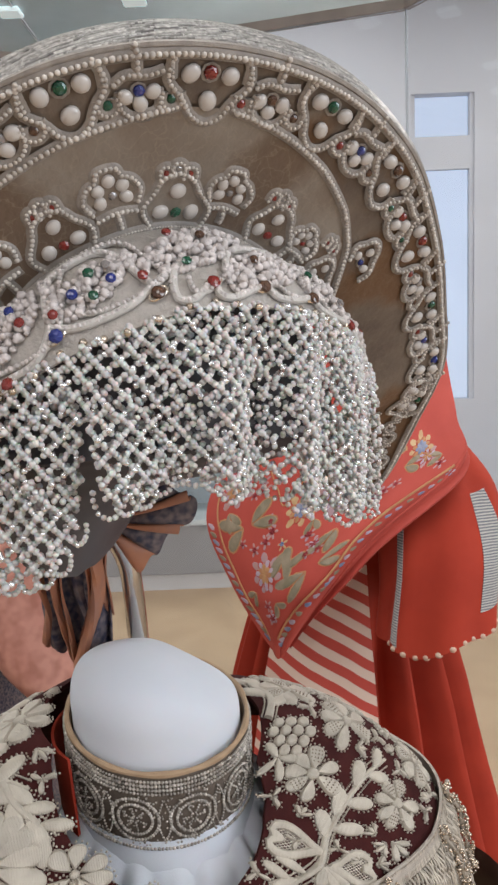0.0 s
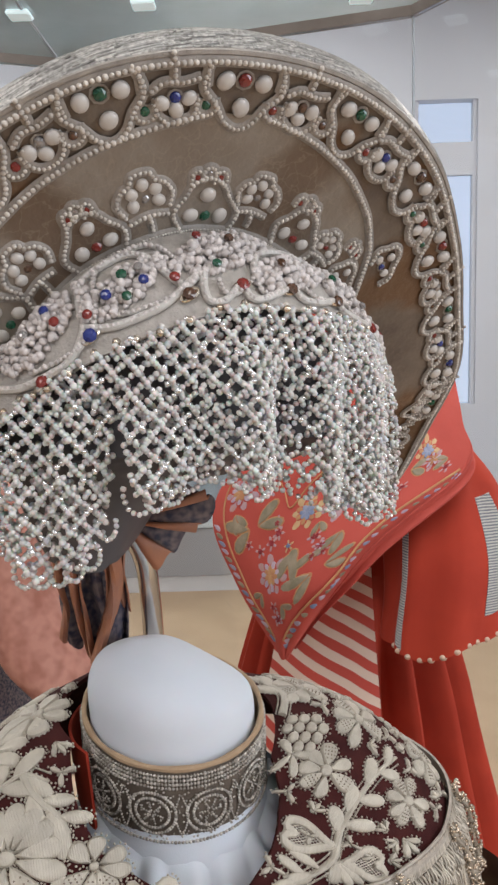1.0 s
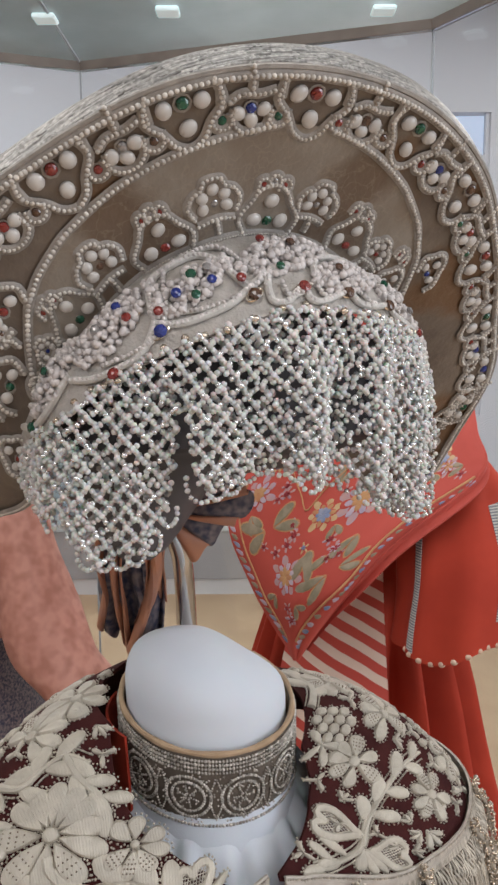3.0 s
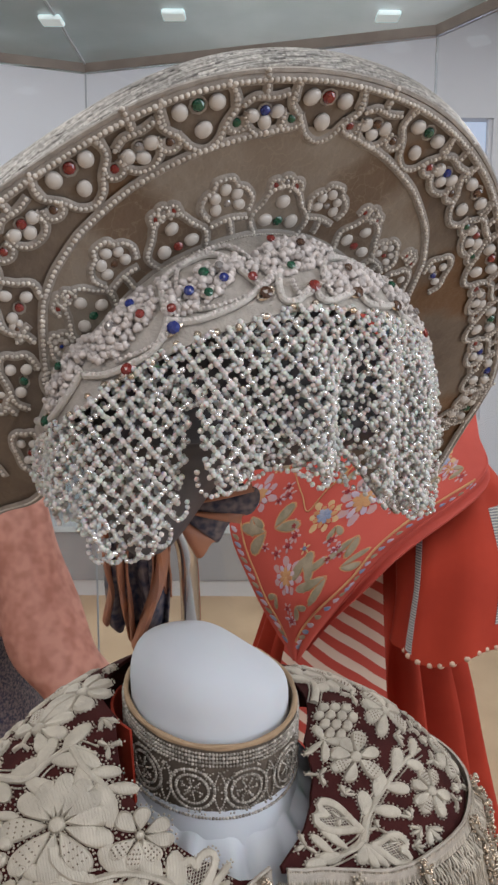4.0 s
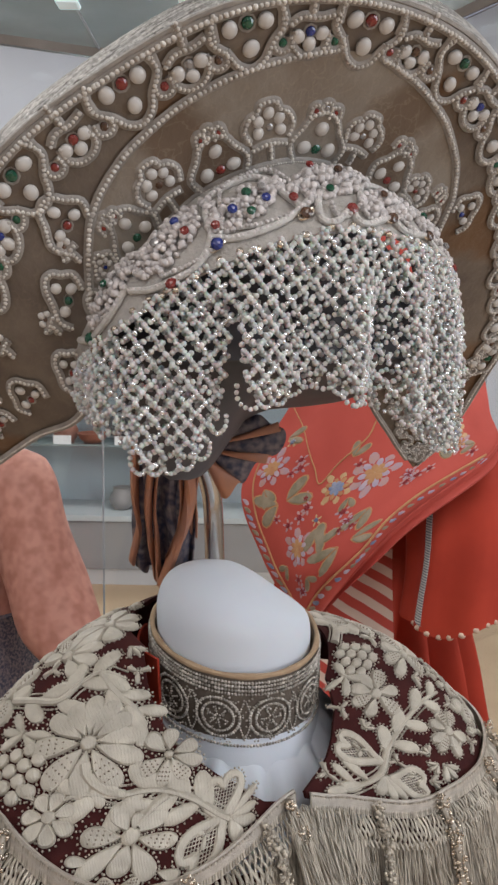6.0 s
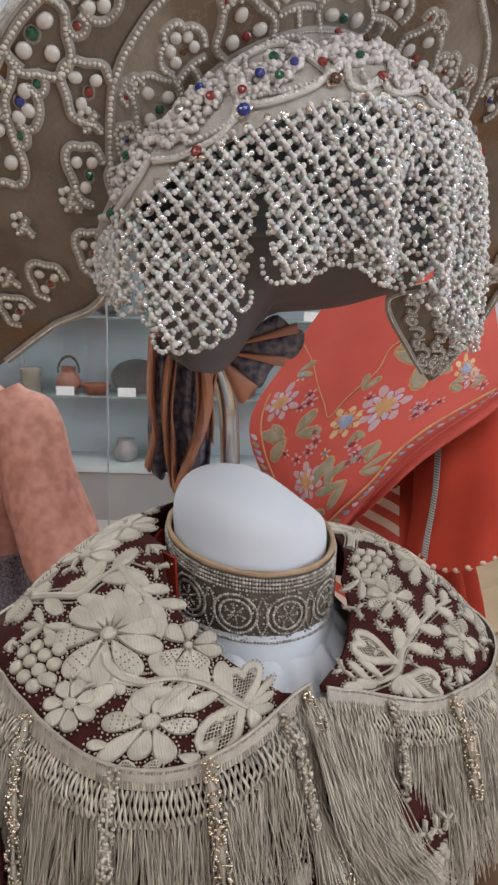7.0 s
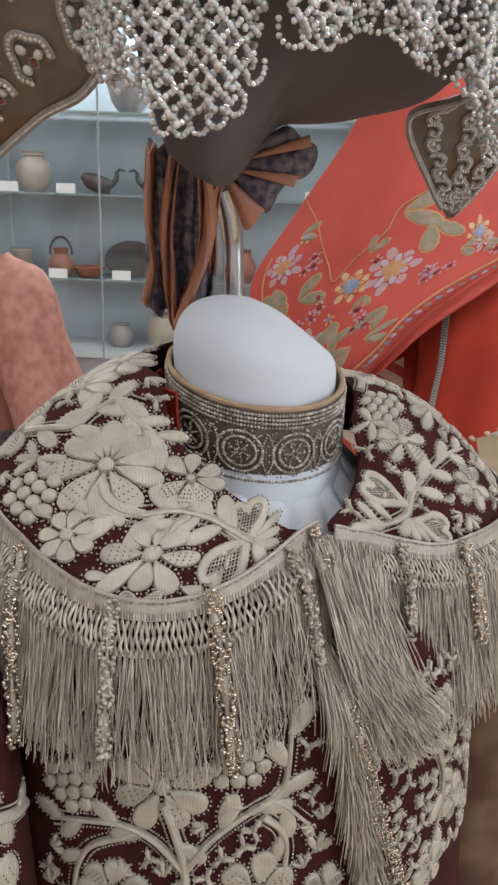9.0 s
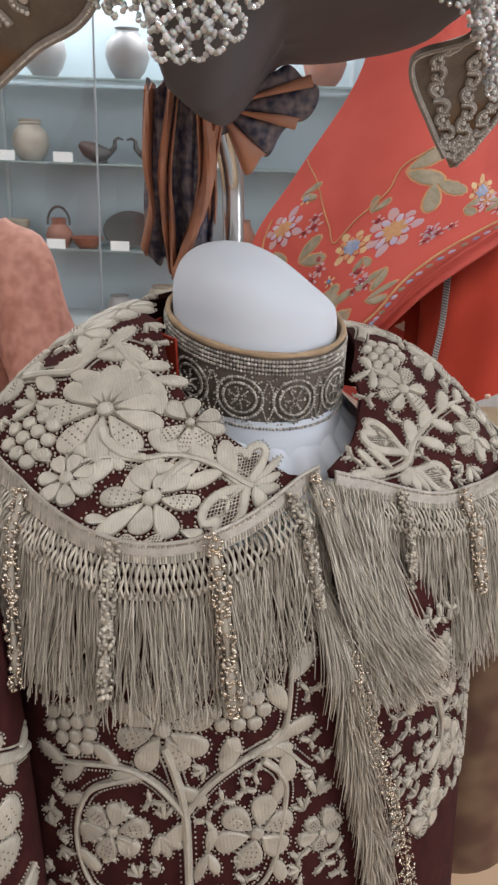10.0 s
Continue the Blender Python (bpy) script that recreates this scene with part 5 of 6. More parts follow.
for s, v, k, h in ((5.13, 0.275, 1.18, 4), (6.52, 0.265, 1.08, 4), (3.83, 0.26, 1.12, 3), (7.68, 0.21, 0.85, 0), (3.0, 0.17, 0.65, 2)):
    posy(s, v, k, h)
for i, s in enumerate(outer[:-1]):
    m = lerp(s, outer[i + 1], 0.5)
    p = Patch(brim_up, m, 0.80)
    patch_line(p, [(-0.0085, 0.0), (-0.0095, -0.0075), (-0.004, -0.0125), (0.004, -0.0125), (0.0095, -0.0075), (0.0085, 0.0)], 0.0024, 0.0011)
    for f, k in ((0.27, 0), (0.73, 3)):
        p = Patch(brim_up, lerp(s, outer[i + 1], f), 0.745)
        stone(p, 0, 0, 0.0024, k if i % 3 else 1)
        patch_line(p, [(-0.0042, 0.0035), (-0.0045, -0.002), (0.0, -0.0045), (0.0045, -0.002), (0.0042, 0.0035)], 0.0023, 0.0010)
        q = Patch(brim_up, lerp(s, outer[i + 1], f), 0.91)
        patch_line(q, [(0, 0.004), (0, -0.001), (0, -0.0065)], 0.0023, 0.0010)
# scrolls on the pointed ends of the brim
for a, b, n in ((11.5, 13.8, 10),):
    for i in range(n):
        for v in (0.22, 0.52, 0.80):
            s = lerp(a, b, (i + (0.5 if v == 0.52 else 0.1)) / n)
            if (brim_point(s, 1) - brim_point(s, 0)).length < 0.022 and v != 0.52:
                continue
            p, g = Patch(brim_up, s, v), 1 if i % 2 else -1
            patch_line(p, [(-0.0065, -0.0045 * g), (-0.0058, 0.003 * g), (-0.001, 0.0058 * g), (0.0045, 0.0025 * g), (0.003, -0.002 * g), (-0.001, -0.001 * g)], 0.0023, 0.0009)
            if i % 2 == 0:
                pearl(p, -0.002, 0.001 * g, 0.0022)


def along(vf, a, b, n, gap=0.0029, r=0.00142, off=0.0015):
    pts = [Patch(brim_up, s, vf(s)).at(0, 0, off) for s in steps(a, b, n)]
    for k in range(0, n - 1, 12):
        seed_line(pts[k:k + 13], gap, r, n=Patch(brim_up, lerp(a, b, k / n), 0.5).n)


along(lambda s: 0.965, 0.25, 13.8, 181)
along(lambda s: arch_v(s), 2.42, 5.78, 49, 0.0029, 0.00145)
along(lambda s: arch_v(s), 6.32, 8.64, 37, 0.0029, 0.00145)
along(lambda s: 0.012, 0.3, 13.7, 145, 0.0018, 0.0008)
scatter("seed_pearl_trim", hat_seeds, hat_radii, BALL, M_seed, headdress)
part("couched_cord", hat_cord, M_cord, headdress)
# rolled silver border behind the rim
def border(s, w):
    p = Patch(brim_up, s, 0.98)
    d = (brim_point(s, 1) - brim_point(s, 0)).normalized()
    a = w * math.pi * 0.9
    return brim_point(s, 1.0) + d * (0.0030 * math.sin(a)) - p.n * (0.0085 * (1 - math.cos(a)) - 0.001)


part("rolled_border", sheet(border, steps(0.02, 13.98, 180), steps(0, 1, 12)), M_silver, headdress, "woven silver lace border")
rr = random.Random(5)
lam = []
for i in range(6500):
    s, w, L = rr.uniform(0.1, 13.9), rr.uniform(0.03, 0.9), rr.uniform(0.06, 0.16)
    lam.append([tuple(border(min(13.95, s + L * k), min(0.95, w + 0.03 * k)) + Vector((0, 0, 0.0005))) for k in (0, 0.33, 0.66, 1)])
strands("lace_threads", lam, 0.00055, M_lace, headdress, tip=1.0)
add_cord = bmesh.new()
for w in (0.03, 0.10):
    add_tube(add_cord, [border(s, w) for s in steps(0.02, 13.98, 260)], 0.0011, 6)
part("edge_cord", add_cord, M_cord, headdress)

# ---- embroidered band of the cap ----
white_spots, white_r = [], []
rr = random.Random(9)


def cap_line(pts, r=0.0017):
    line = smooth_line(pts, 5)
    q = [cap_point(p.x, p.y, 0.0016) for p in line]
    bm = bmesh.new()
    add_tube(bm, q, r, 8)
    part("bead_cord", bm, M_ivory, headdress)
    for z in resample(q, 0.0028):
        white_spots.append(z + Vector((rr.gauss(0, 0.0004), -0.0012, 0.0006)))
        white_r.append(rr.uniform(0.0010, 0.0015))


for pts in ([(1.31, 0.21), (1.70, 0.09), (2.06, 0.05), (2.375, 0.06), (2.40, 0.24), (2.12, 0.46), (1.86, 0.70), (2.2, 0.77), (2.776, 0.60), (3.308, 0.345), (3.541, 0.20)],
            [(2.402, 0.25), (2.70, 0.17), (2.977, 0.14), (3.324, 0.17), (3.50, 0.32), (3.62, 0.40)],
            [(3.57, 0.36), (3.68, 0.20), (3.80, 0.09), (3.95, 0.07), (4.04, 0.20), (4.20, 0.08), (4.36, 0.06), (4.56, 0.19), (4.80, 0.10), (5.0, 0.12), (5.17, 0.22), (5.4, 0.12), (5.7, 0.12), (5.9, 0.24), (6.2, 0.14), (6.6, 0.16)],
            [(0.25, 0.30), (0.55, 0.12), (0.95, 0.12), (1.25, 0.26)], [(4.10, 0.32), (4.02, 0.52), (4.3, 0.62), (4.75, 0.55), (5.1, 0.34)]):
    cap_line(pts, 0.0021)
    cap_line([(a + 0.10, b + 0.055) for a, b in pts[1:-1]], 0.0012)
for uc, wc, ru, rw, n in ((1.70, 0.44, 0.42, 0.25, 170), (2.66, 0.44, 0.46, 0.20, 170), (3.58, 0.58, 0.50, 0.24, 240), (4.45, 0.36, 0.36, 0.20, 150), (5.2, 0.55, 0.50, 0.24, 190), (6.0, 0.45, 0.45, 0.25, 150), (0.85, 0.42, 0.40, 0.26, 120)):
    for k in range(n):
        a, q = rr.uniform(0, 6.28), math.sqrt(rr.random())
        white_spots.append(cap_point(uc + ru * q * math.cos(a), wc + rw * q * math.sin(a), rr.uniform(0.001, 0.0055) * (1.1 - 0.5 * q)))
        white_r.append(rr.uniform(0.0016, 0.0026))
for u, w, r, k in ((2.535, 0.383, 0.0029, 2), (2.584, 0.494, 0.0029, 1), (2.94, 0.389, 0.0027, 2), (2.754, 0.509, 0.0025, 4), (2.838, 0.309, 0.0026, 1), (1.535, 0.427, 0.0030, 4), (1.939, 0.386, 0.0027, 0), (1.683, 0.519, 0.0027, 2), (2.401, 0.306, 0.0026, 0),
                   (3.3, 0.334, 0.0028, 0), (3.672, 0.371, 0.0026, 1), (3.618, 0.627, 0.0028, 3), (3.197, 0.696, 0.0026, 0), (4.3, 0.40, 0.0026, 3), (4.9, 0.45, 0.0026, 1), (5.5, 0.40, 0.0026, 4), (6.1, 0.45, 0.0026, 0), (0.8, 0.45, 0.0026, 1)):
    stone(Patch(cap_point, u, w), 0, 0, r, k, None, 0.0058)
for u, w, k in ((2.544, 0.158, 2), (2.06, 0.0, 0), (3.541, 0.184, 3), (4.043, 0.189, 0), (4.561, 0.18, 3), (5.17, 0.2, 3), (0.62, 0.1, 1), (5.95, 0.2, 0)):
    p = Patch(cap_point, u, w)
    stone(p, 0, 0, 0.0036, k, None, 0.0035)
    part("stone_setting", tube([p.at(0.0040 * math.cos(a), 0.0040 * math.sin(a), 0.0022) for a in steps(0, 6.0, 14)], 0.0009, 6, True), M_gilt, headdress)
seq = []
for u in steps(0.7, 6.9, 26):
    seq.append(cap_point(u, -0.02 + 0.05 * math.sin(u * 5), 0.001))
scatter("sequin_trim", seq, [0.0022] * len(seq), FACET, M_gilt, headdress)

# ---- the bead net ----
def net_low(u):
    """Scalloped lower edge of the net."""
    pts = [(0, 0, 1.526), (0, 0, 1.516), (0, 0, 1.494), (0, 0, 1.532), (0, 0, 1.543), (0, 0, 1.526), (0, 0, 1.508), (0, 0, 1.494)]
    z = spline(pts, u).z
    z += 0.050 * math.exp(-((u - 2.88) / 0.10) ** 2)
    z += 0.004 * math.sin(u * 7.0)
    return z


arc = [0.0]
us = steps(0, 7, 701)
for a, b in zip(us, us[1:]):
    arc.append(arc[-1] + (spline(NETC, b) - spline(NETC, a)).length)


def u_of(x):
    return float(np.interp(x, arc, us))


spots, rad, rr = [], [], random.Random(4)
D = 0.00245


def net_layer(h, shear, thin=0.0):
    """Strings of beads that cross on the slant and leave square holes."""
    k = D * 0.7071
    rows, cols = int(0.17 / k), int(arc[-1] / k) + 60
    for j in range(rows):
        for i in range(-60, cols):
            if (i + j) % 2:
                continue
            a, b = (i + j) // 2, (j - i) // 2
            if a % 3 and b % 3 and not (a % 3 == 1 and b % 3 == 1 and rr.random() < 0.22):
                continue
            node = a % 3 == 0 and b % 3 == 0
            z = 1.645 - j * k + rr.gauss(0, 0.00025)
            x = i * k + shear * (1.6 - z) + 0.0020 * math.sin(z * 110 + i * 0.09) + rr.gauss(0, 0.0004)
            if x < 0 or x > arc[-1]:
                continue
            u = u_of(x)
            if z > net_top(u) + 0.001 or z < net_low(u) or rr.random() < thin:
                continue
            if abs(u - 4.62) < 0.05 and 1.565 < z < 1.592:
                continue
            p = net_point(u, z, h + (0.0011 if node else 0.0))
            spots.append(p)
            rad.append(rr.uniform(0.00162, 0.00188) * (1.12 if node else 1.0))


net_layer(0.003, -0.12)
net_layer(-0.0035, 0.10, 0.45)
for k in range(40):
    u = u_of(arc[-1] * (k + 0.5) / 40)
    r0 = rr.uniform(0.0050, 0.0075)
    for a in steps(-0.25, math.pi + 0.25, 11):
        p = net_point(min(7, max(0, u + r0 * math.cos(a) / 0.045)), net_low(u) - r0 * 1.35 * math.sin(a) + 0.002, rr.uniform(-0.001, 0.002))
        spots.append(p)
        rad.append(rr.uniform(0.0015, 0.0017))
# the thicker gathers towards the ear
for k in range(420):
    u = rr.uniform(5.2, 7.0)
    z = lerp(net_low(u) - 0.006, net_top(u), rr.random() ** 1.2)
    spots.append(net_point(u, z, rr.uniform(-0.004, 0.004)))
    rad.append(rr.uniform(0.0011, 0.0015))
# every eighth bead takes the bright material to imitate glints on the net
shine = [i for i in range(len(spots)) if i % 8 == 4]
dull = [i for i in range(len(spots)) if i % 8 != 4]
scatter("bead_net", [spots[i] for i in dull], [rad[i] for i in dull], FACET, M_bead, headdress, "open net of frosted glass beads", smooth=False)
scatter("bright_net_beading", [spots[i] for i in shine], [rad[i] for i in shine], FACET, M_spark, headdress, "net beads made paler and mirror-bright to imitate glints", smooth=False)
scatter("cap_beading", white_spots, white_r, FACET, M_cap_bead, headdress, "frosted glass beading", smooth=False)

# ---- scarf tied round the stand ----
scarf = thing("silk_scarf", (-0.13, 0.58, 1.47), "navy and orange silk scarf tied in a bow", "scarf")


def ribbon(pts, width, mat, phase=0.0, name="scarf_end"):
    n = len(pts) - 1

    def f(w, t):
        c = spline(pts, t * n)
        return c + Vector(((w - 0.5) * width * (0.55 + 0.45 * math.sin(math.pi * min(1, t * 0.8 + 0.15))), 0.006 * math.sin(w * 7 + phase + t * 3) - 0.004 * math.sin(w * 3.14), 0.004 * math.sin(w * 9 + phase)))

    part(name, sheet(f, steps(0, 1, 12), steps(0, 1, 22), thick=0.0012), mat, scarf)


ENDS = [((-0.161, 1.476), (-0.170, 1.374), 0.007, M_orange, -0.004), ((-0.153, 1.480), (-0.158, 1.366), 0.021, M_navy, 0.0), ((-0.143, 1.478), (-0.149, 1.360), 0.007, M_orange, -0.008), ((-0.138, 1.476), (-0.139, 1.351), 0.020, M_navy, -0.003),
        ((-0.123, 1.472), (-0.145, 1.356), 0.009, M_orange, -0.013), ((-0.122, 1.468), (-0.126, 1.366), 0.017, M_navy, -0.001), ((-0.113, 1.464), (-0.118, 1.400), 0.008, M_orange, -0.005)]
for i, ((xa, za), (xb, zb), wd, mt, dy) in enumerate(ENDS):
    ribbon([(xa, 0.548 + dy, za + 0.012), (xa - 0.003 + 0.005 * math.sin(i * 2), 0.560 + dy, lerp(za, zb, 0.33)), ((xa + xb) / 2 + 0.004 * math.cos(i * 1.7), 0.576 + dy, lerp(za, zb, 0.66)), (xb, 0.590 + dy, zb)], wd * 1.3, mt, i * 1.3)


K = Vector((-0.114, 0.560, 1.478))
FAN = [(-0.072, 0.550, 1.504), (-0.054, 0.552, 1.501), (-0.043, 0.556, 1.486), (-0.056, 0.562, 1.471), (-0.070, 0.566, 1.459), (-0.080, 0.570, 1.445), (-0.094, 0.572, 1.434)]


def wedge(a, b, mat, lift):
    """One pleat of the bow, gathered at the knot."""
    part("bow_loop", sheet(lambda w, t: K.lerp(spline(FAN, lerp(a, b, w)), 0.06 + 0.94 * t) + Vector((0, lift - (0.007 * math.sin(math.pi * w) + 0.006) * math.sin(math.pi * (0.15 + 0.7 * t)), 0.003 * math.sin(w * 6.3) * t)), steps(0, 1, 10), steps(0, 1, 14), thick=0.0012), mat, scarf)


for a, b, mt, lift in ((0.0, 1.3, M_navy, 0.0), (1.2, 1.45, M_orange, -0.003), (1.4, 3.0, M_navy, 0.001), (2.9, 3.3, M_orange, -0.002), (3.2, 4.9, M_navy, 0.002), (4.8, 6.0, M_orange, 0.0)):
    wedge(a, b, mt, lift)
part("knot", tube([(-0.125, 0.565, 1.486), (-0.115, 0.56, 1.476), (-0.110, 0.565, 1.464)], 0.012, 10, False, lambda t: 0.8 + 0.3 * math.sin(math.pi * t)), M_navy, scarf)

# ---- neighbouring costumes ----
red_c = thing("red_costume", (0.17, 1.52, 0.0), "orange-red folk dress with pleated skirt and striped apron", "costume")


def skirt_point(a, z):
    r = lerp(0.40, 0.165, smooth01((z) / 1.25) ** 0.8) if z < 1.25 else 0.165
    r += 0.040 * math.sin(a * 17 + 0.4 * math.sin(a * 5)) * smooth01((1.2 - z) / 0.35)
    return Vector((0.175 + r * math.sin(a), 1.52 - r * 0.82 * math.cos(a), z))


part("pleated_skirt", sheet(skirt_point, steps(0, 2 * math.pi, 241)[:-1], steps(0.0, 1.28, 26), close_u=True), M_red, red_c)


def apron_point(a, z):
    p = skirt_point(a, z)
    c = Vector((0.175, 1.52, z))
    r = lerp(0.40, 0.165, smooth01(z / 1.25) ** 0.8) + 0.012 + 0.036 * smooth01((1.2 - z) / 0.35) + 0.004 * math.sin(a * 9)
    return Vector((c.x + r * math.sin(a), c.y - r * 0.82 * math.cos(a), z))


part("apron", sheet(apron_point, steps(-0.85, 0.12, 40), steps(0.35, 1.22, 30), thick=0.002), M_stripe, red_c, "red and cream striped apron")


def bodice(a, z):
    w = smooth01((z - 1.15) / 0.3)
    rx, ry = lerp(0.165, 0.20, w) * (1 - 0.75 * smooth01((z - 1.38) / 0.16)), 0.13 * (1 - 0.6 * smooth01((z - 1.38) / 0.16))
    return Vector((0.19 + rx * math.sin(a), 1.50 - ry * math.cos(a), z))


part("bodice", sheet(bodice, steps(0, 2 * math.pi, 49)[:-1], steps(1.15, 1.54, 16), close_u=True), M_red, red_c)


def wide_sleeve(a, w):
    """A wide open sleeve that hangs from the shoulder."""
    c = spline([(0.31, 1.44, 1.42), (0.325, 1.36, 1.34), (0.315, 1.29, 1.235), (0.300, 1.25, 1.105)], w * 3)
    r = lerp(0.055, 0.098, smooth01(w * 1.4)) + 0.004 * math.sin(a * 3 + 2) + 0.006 * math.sin(a * 7 + w * 2) * w + 0.007 * math.sin(w * 9 + a * 2) * math.sin(math.pi * w)
    return c + Vector((r * math.sin(a), -r * math.cos(a) * 0.85, 0.028 * math.sin(a) * w - 0.02 * math.cos(a) * w + 0.006 * math.sin(a * 5 + 1) * w))


part("sleeve", sheet(wide_sleeve, steps(0, 2 * math.pi, 49)[:-1], steps(0, 1, 20), close_u=True, thick=0.003), M_red, red_c)
part("cuff_band", sheet(lambda a, w: wide_sleeve(a, w) + Vector((0.003 * math.sin(a), -0.004 * math.cos(a), 0)), steps(0.52, 0.95, 8), steps(0.42, 0.90, 12), thick=0.001), M_cuff, red_c, "blue and silver embroidered band")
part("cuff_band", sheet(lambda a, w: wide_sleeve(a, w) + Vector((0.003 * math.sin(a), -0.004 * math.cos(a), 0)), steps(-1.1, -0.92, 4), steps(0.45, 0.98, 12), thick=0.001), M_cuff, red_c)
for k in range(14):
    p = wide_sleeve(-1.2 + k * 0.2, 0.995)
    bm = bmesh.new()
    bmesh.ops.create_uvsphere(bm, u_segments=8, v_segments=5, radius=0.0065, matrix=Matrix.Translation(p) @ Matrix.Diagonal((1, 0.8, 0.8, 1)))
    part("hem_bobble", bm, M_pearl_dull, red_c)

shawl = thing("flowered_shawl", (0.17, 1.35, 1.4), "red wool shawl printed with blue and ochre flowers", "shawl")
SL = [(0.11, 1.46, 1.76), (0.088, 1.40, 1.585), (-0.010, 1.37, 1.42), (-0.088, 1.36, 1.285), (-0.050, 1.31, 1.17), (0.023, 1.25, 1.05)]
SR = [(0.36, 1.50, 1.75), (0.352, 1.42, 1.56), (0.352, 1.34, 1.44), (0.336, 1.26, 1.375), (0.168, 1.215, 1.248), (0.035, 1.248, 1.055)]


def shawl_point(p, q):
    a, b = spline(SL, q), spline(SR, q)
    k = smooth01(1 - abs(q - 1.6) / 3.4)
    bulge = 0.11 * math.sin(math.pi * min(1, max(0, p))) * (0.5 + 0.5 * k) * min(1, (b - a).length / 0.2)
    fold = 0.004 * math.sin(p * 15 + q * 2.0)
    return a.lerp(b, p) + Vector((0, -bulge - fold, 0))


part("cloth", sheet(shawl_point, steps(0, 1, 50), steps(0, 5, 60), thick=0.003), M_shawl, shawl)
part("back_of_head", sheet(lambda a, q: Vector((0.235 + 0.128 * math.cos(a) * math.sin(q), 1.52 + 0.13 * math.sin(a) * math.sin(q), 1.60 + 0.19 * math.cos(q))), steps(0, 2 * math.pi, 41)[:-1], steps(0.02, 2.6, 20), close_u=True), M_shawl, shawl)
part("folded_edge", sheet(lambda q, w: shawl_point(1.0, q) + Vector((0.006 * w, -0.002 - 0.004 * math.sin(w * 9), -0.030 * w * smooth01((4.9 - q) * 1.2) + 0.004)), steps(2.6, 4.95, 40), steps(0, 1, 10), thick=0.002), M_shawl, shawl)
LINE = [(0.98, 3.02, 0), (0.90, 3.20, 0), (0.82, 3.45, 0), (0.79, 3.75, 0), (0.80, 4.05, 0), (0.72, 4.22, 0), (0.52, 4.52, 0), (0.36, 4.74, 0)]
SIDE = [(0.03, 2.6, 0), (0.05, 3.19, 0), (0.06, 3.73, 0), (0.09, 4.29, 0), (0.18, 4.74, 0)]
VEE = [(0.0, 1.88, 0), (0.123, 2.18, 0), (0.258, 2.71, 0), (0.315, 3.0, 0), (0.353, 2.66, 0), (0.409, 2.27, 0), (0.42, 1.95, 0), (0.517, 1.73, 0)]


def on_shawl(line, t, h=0.005):
    q = spline(line, t)
    return shawl_point(q.x, q.y) + Vector((0, -h, 0))


for line in (LINE, SIDE, VEE):
    part("border_line", tube([on_shawl(line, t) for t in steps(0, len(line) - 1, 60)], 0.0013 if line is VEE else 0.0019, 6), M_ochre, shawl)


def dash(p0, q, mat):
    p = Patch(shawl_point, p0, q, -1)
    bm = bmesh.new()
    pad(bm, p, petal(-0.008, 0, 0.6, 0.019, 0.010, 10), 0.001, 0.003)
    part("border_leaf", bm, mat, shawl)


for i, t in enumerate(steps(0.1, 6.9, 26)):
    q = spline(LINE, t)
    dash(min(1.0, q.x + 0.05), q.y + 0.07, (M_lilac, M_blue, M_leaf)[i % 3])
for i, t in enumerate(steps(1.0, 3.9, 15)):
    q = spline(SIDE, t)
    dash(max(0.0, q.x - 0.03), q.y, (M_lilac, M_leaf, M_blue)[i % 3])


def bloom(p0, q0, r, kind):
    """A printed flower head, built in thin raised layers."""
    p = Patch(shawl_point, p0, q0, -1)
    outer, inner, core = {"blue": (M_blue, M_cream_print, M_ochre), "ochre": (M_ochre, M_straw, M_blue), "lilac": (M_lilac, M_cream_print, M_wine)}[kind]
    root = None
    n = 7 if r > 0.03 else 5
    for mat, k, h, wd, off in ((outer, 1.0, 0.0022, 0.66, 0.0), (inner, 0.84, 0.0030, 0.34, 0.0), (M_shawl, 0.60, 0.0038, 0.34, 0.4), (M_lilac if kind == "blue" else outer, 0.56, 0.0044, 0.22, 0.4), (core, 0.36, 0.0052, 0.22, 0.0)):
        if r < 0.02 and k in (0.60, 0.56):
            continue
        bm = bmesh.new()
        for i in range(n):
            a = 2 * math.pi * i / n + off + q0 * 3
            e = random.uniform(0.82, 1.08)
            pad(bm, p, petal(0, 0, a, r * k * e, r * wd, 12, 0.6), 0.0006, h)
        ob = part("flower_head" if root is None else "petal_layer", bm, mat, root or shawl)
        root = root or ob


def leaf_pair(p0, q0, r, turn):
    p = Patch(shawl_point, p0, q0, -1)
    for a in (turn, turn + 0.9):
        bm = bmesh.new()
        pad(bm, p, petal(0, 0, a, r, r * 0.42, 12, 0.3), 0.0008, 0.003)
        ob = part("printed_leaf", bm, M_ochre, shawl)
        bm = bmesh.new()
        pad(bm, p, petal(0.08 * r * math.cos(a), 0.08 * r * math.sin(a), a, r * 0.86, r * 0.33, 12, 0.3), 0.0008, 0.0042)
        part("leaf_fill", bm, M_leaf, ob)


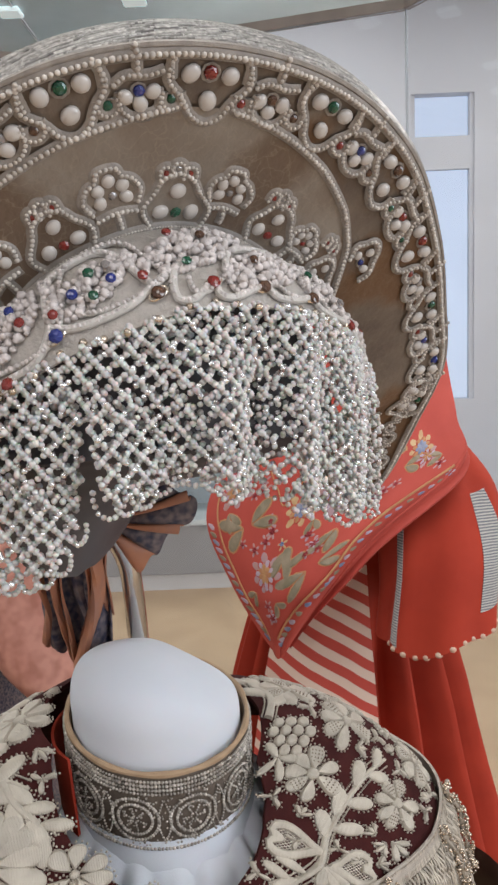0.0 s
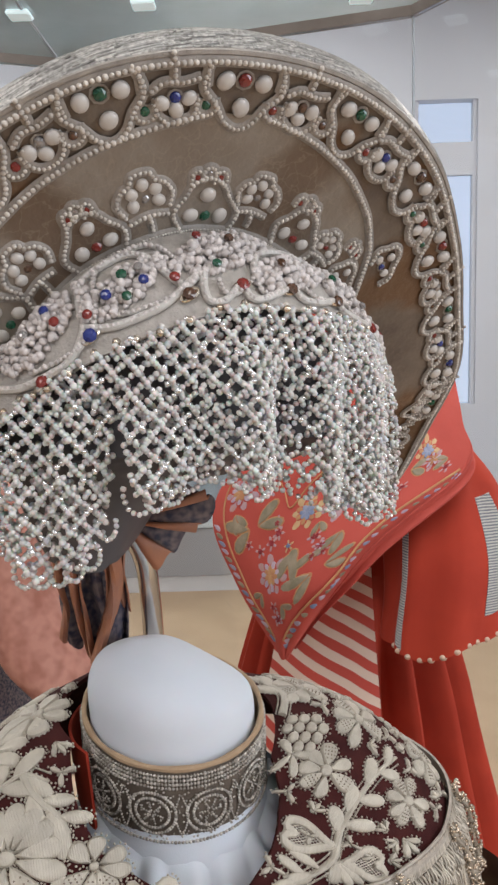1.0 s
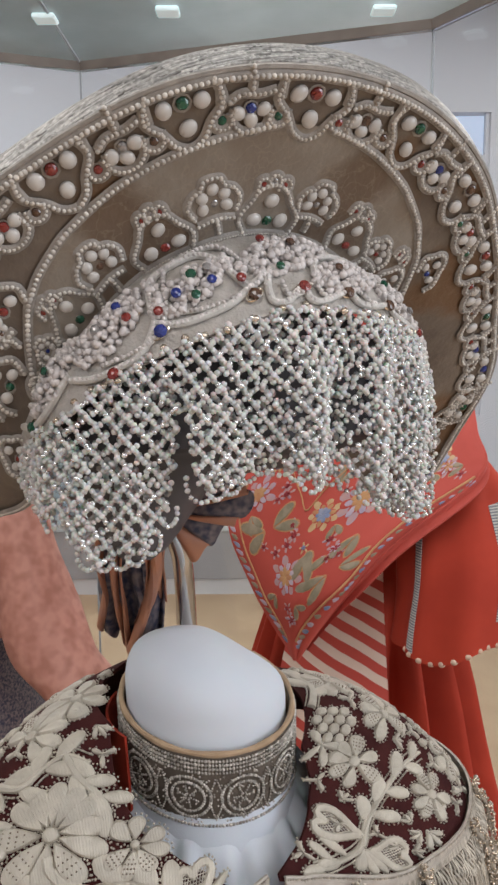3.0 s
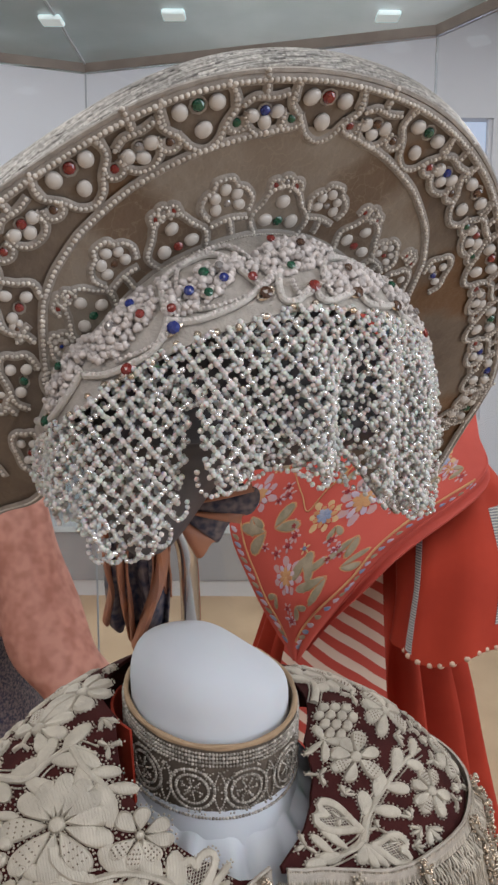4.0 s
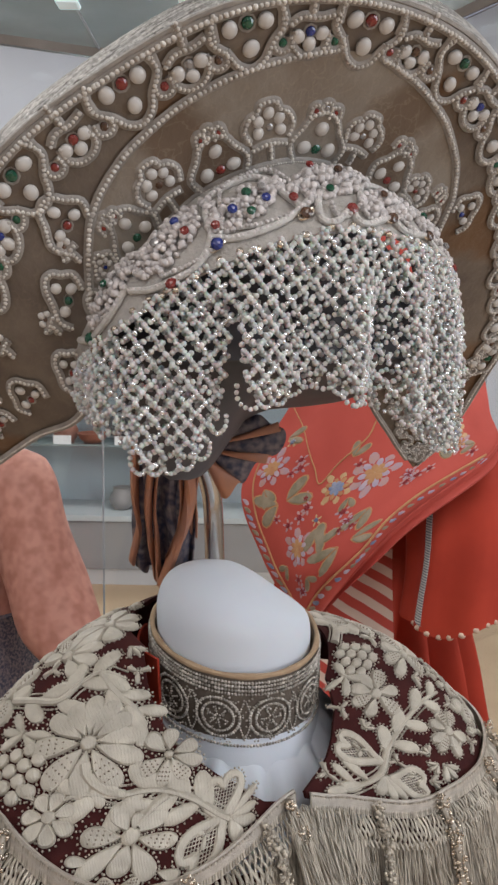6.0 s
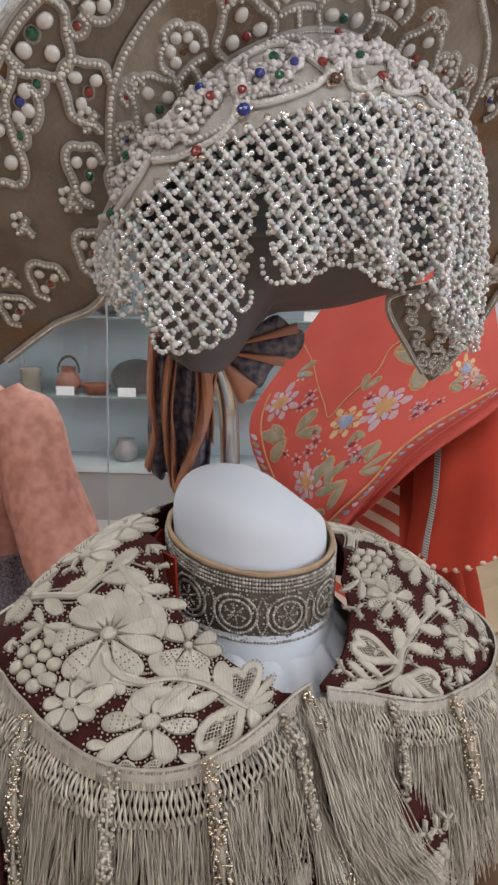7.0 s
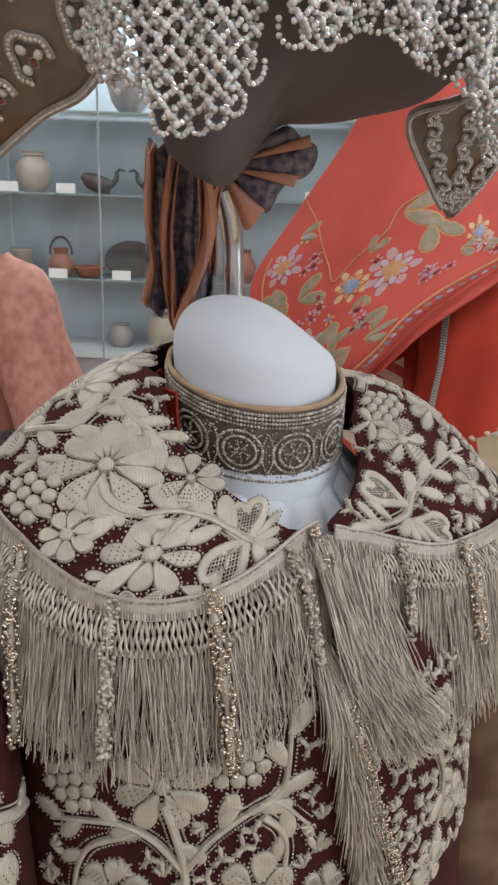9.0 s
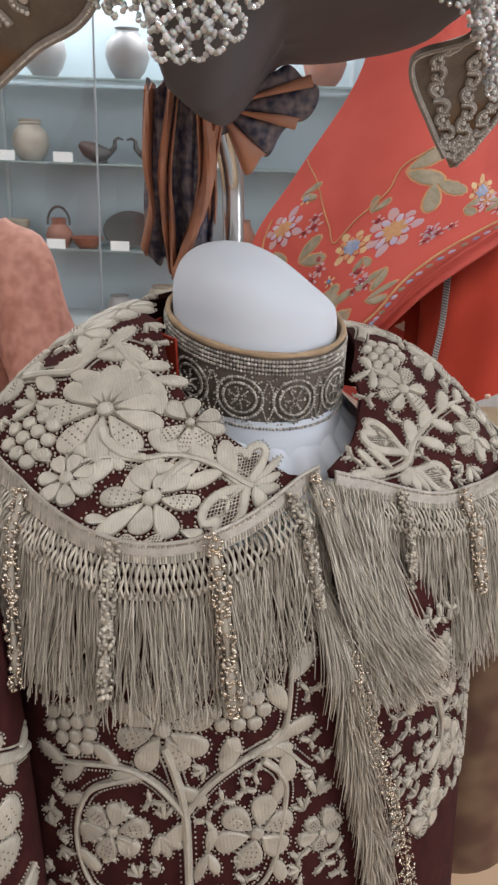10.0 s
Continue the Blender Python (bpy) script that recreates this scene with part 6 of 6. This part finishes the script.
for p0, q0, r, kind in ((0.105, 2.75, 0.050, "blue"), (0.395, 3.10, 0.042, "ochre"), (0.515, 2.92, 0.056, "blue"), (0.80, 2.45, 0.036, "ochre"), (0.83, 2.68, 0.028, "blue"), (0.285, 3.92, 0.046, "blue"),
                        (0.655, 3.02, 0.020, "lilac"), (0.70, 3.08, 0.018, "lilac"), (0.67, 3.16, 0.016, "lilac"), (0.74, 3.02, 0.014, "lilac"), (0.20, 2.62, 0.016, "lilac"), (0.215, 2.74, 0.018, "lilac"), (0.19, 2.82, 0.014, "lilac"),
                        (0.285, 3.22, 0.016, "lilac"), (0.30, 3.36, 0.017, "lilac"), (0.275, 3.50, 0.017, "lilac"), (0.47, 3.46, 0.018, "lilac"), (0.52, 3.60, 0.020, "lilac"), (0.50, 3.72, 0.015, "lilac"), (0.555, 3.68, 0.015, "lilac"),
                        (0.22, 3.60, 0.015, "lilac"), (0.33, 4.45, 0.020, "lilac"), (0.29, 4.30, 0.014, "lilac"), (0.16, 3.5, 0.012, "lilac"), (0.44, 2.75, 0.014, "lilac"), (0.12, 2.36, 0.018, "ochre"), (0.90, 2.9, 0.016, "lilac"), (0.36, 3.55, 0.013, "ochre")):
    bloom(p0, q0, r, kind)
for p0, q0, r, turn in ((0.44, 2.02, 0.075, -0.6), (0.58, 2.15, 0.070, 0.5), (0.17, 3.28, 0.058, 2.4), (0.20, 3.24, 0.055, -1.0), (0.39, 3.62, 0.058, 1.2), (0.56, 3.95, 0.060, 1.9), (0.62, 3.90, 0.045, -0.7), (0.59, 3.45, 0.055, 1.3), (0.40, 2.62, 0.035, -1.8),
                        (0.09, 2.32, 0.040, -0.8), (0.10, 3.05, 0.040, 0.6), (0.40, 3.90, 0.045, -1.6), (0.36, 4.25, 0.035, 0.4), (0.74, 2.75, 0.035, -0.5), (0.46, 3.25, 0.030, 0.8), (0.90, 2.75, 0.030, 2.6), (0.20, 4.15, 0.030, 2.0)):
    leaf_pair(p0, q0, r, turn)
tuft = thing("brown_brocade_sleeve", body(0.285, -0.01, 0.7), "dark brown and gold brocade sleeve beside the robe", "sleeve")
part("cloth", sheet(lambda a, z: body(0.285 + (0.055 + 0.05 * (1.2 - z)) * math.sin(a), -0.01 + (0.06 + 0.05 * (1.2 - z)) * math.cos(a), z), steps(0, 2 * math.pi, 33)[:-1], steps(0.70, 1.07, 14), close_u=True), M_brown, tuft)

pink_c = thing("pink_costume", (-0.82, 1.95, 0.0), "salmon pink brocade jacket over a dark printed skirt", "costume")


def torso(a, z):
    k = 1 - 0.72 * smooth01((z - 1.16) / 0.18)
    return Vector((-0.87 + 0.19 * k * math.sin(a), 1.97 - 0.13 * k * math.cos(a), z))


part("jacket_body", sheet(torso, steps(0, 2 * math.pi, 49)[:-1], steps(0.78, 1.345, 18), close_u=True), M_pink, pink_c)


def arm(a, w):
    c = spline([(-0.735, 1.93, 1.255), (-0.665, 1.90, 1.16), (-0.618, 1.87, 0.98), (-0.555, 1.83, 0.83), (-0.47, 1.80, 0.72)], w * 4)
    r = (0.072 + 0.030 * smooth01(w * 1.5)) * (1 + 0.05 * math.sin(a * 3 + w * 14)) * (0.55 + 0.45 * smooth01(w * 6))
    return c + Vector((r * math.sin(a), -r * math.cos(a), 0.5 * r * math.sin(a) * (1 - w)))


part("sleeve", sheet(arm, steps(0, 2 * math.pi, 41)[:-1], steps(0, 1, 26), close_u=True), M_pink, pink_c)
part("front_trim", sheet(lambda w, z: torso(lerp(0.42, 0.62, w), z) + Vector((0, -0.004, 0)), steps(0, 1, 5), steps(0.80, 1.28, 12), thick=0.002), M_green, pink_c, "green and red woven trim")
part("skirt", lathe([(0.33, 0.0), (0.30, 0.3), (0.24, 0.6), (0.19, 0.82)], (-0.87, 1.97, 0), 40), M_navy, pink_c)
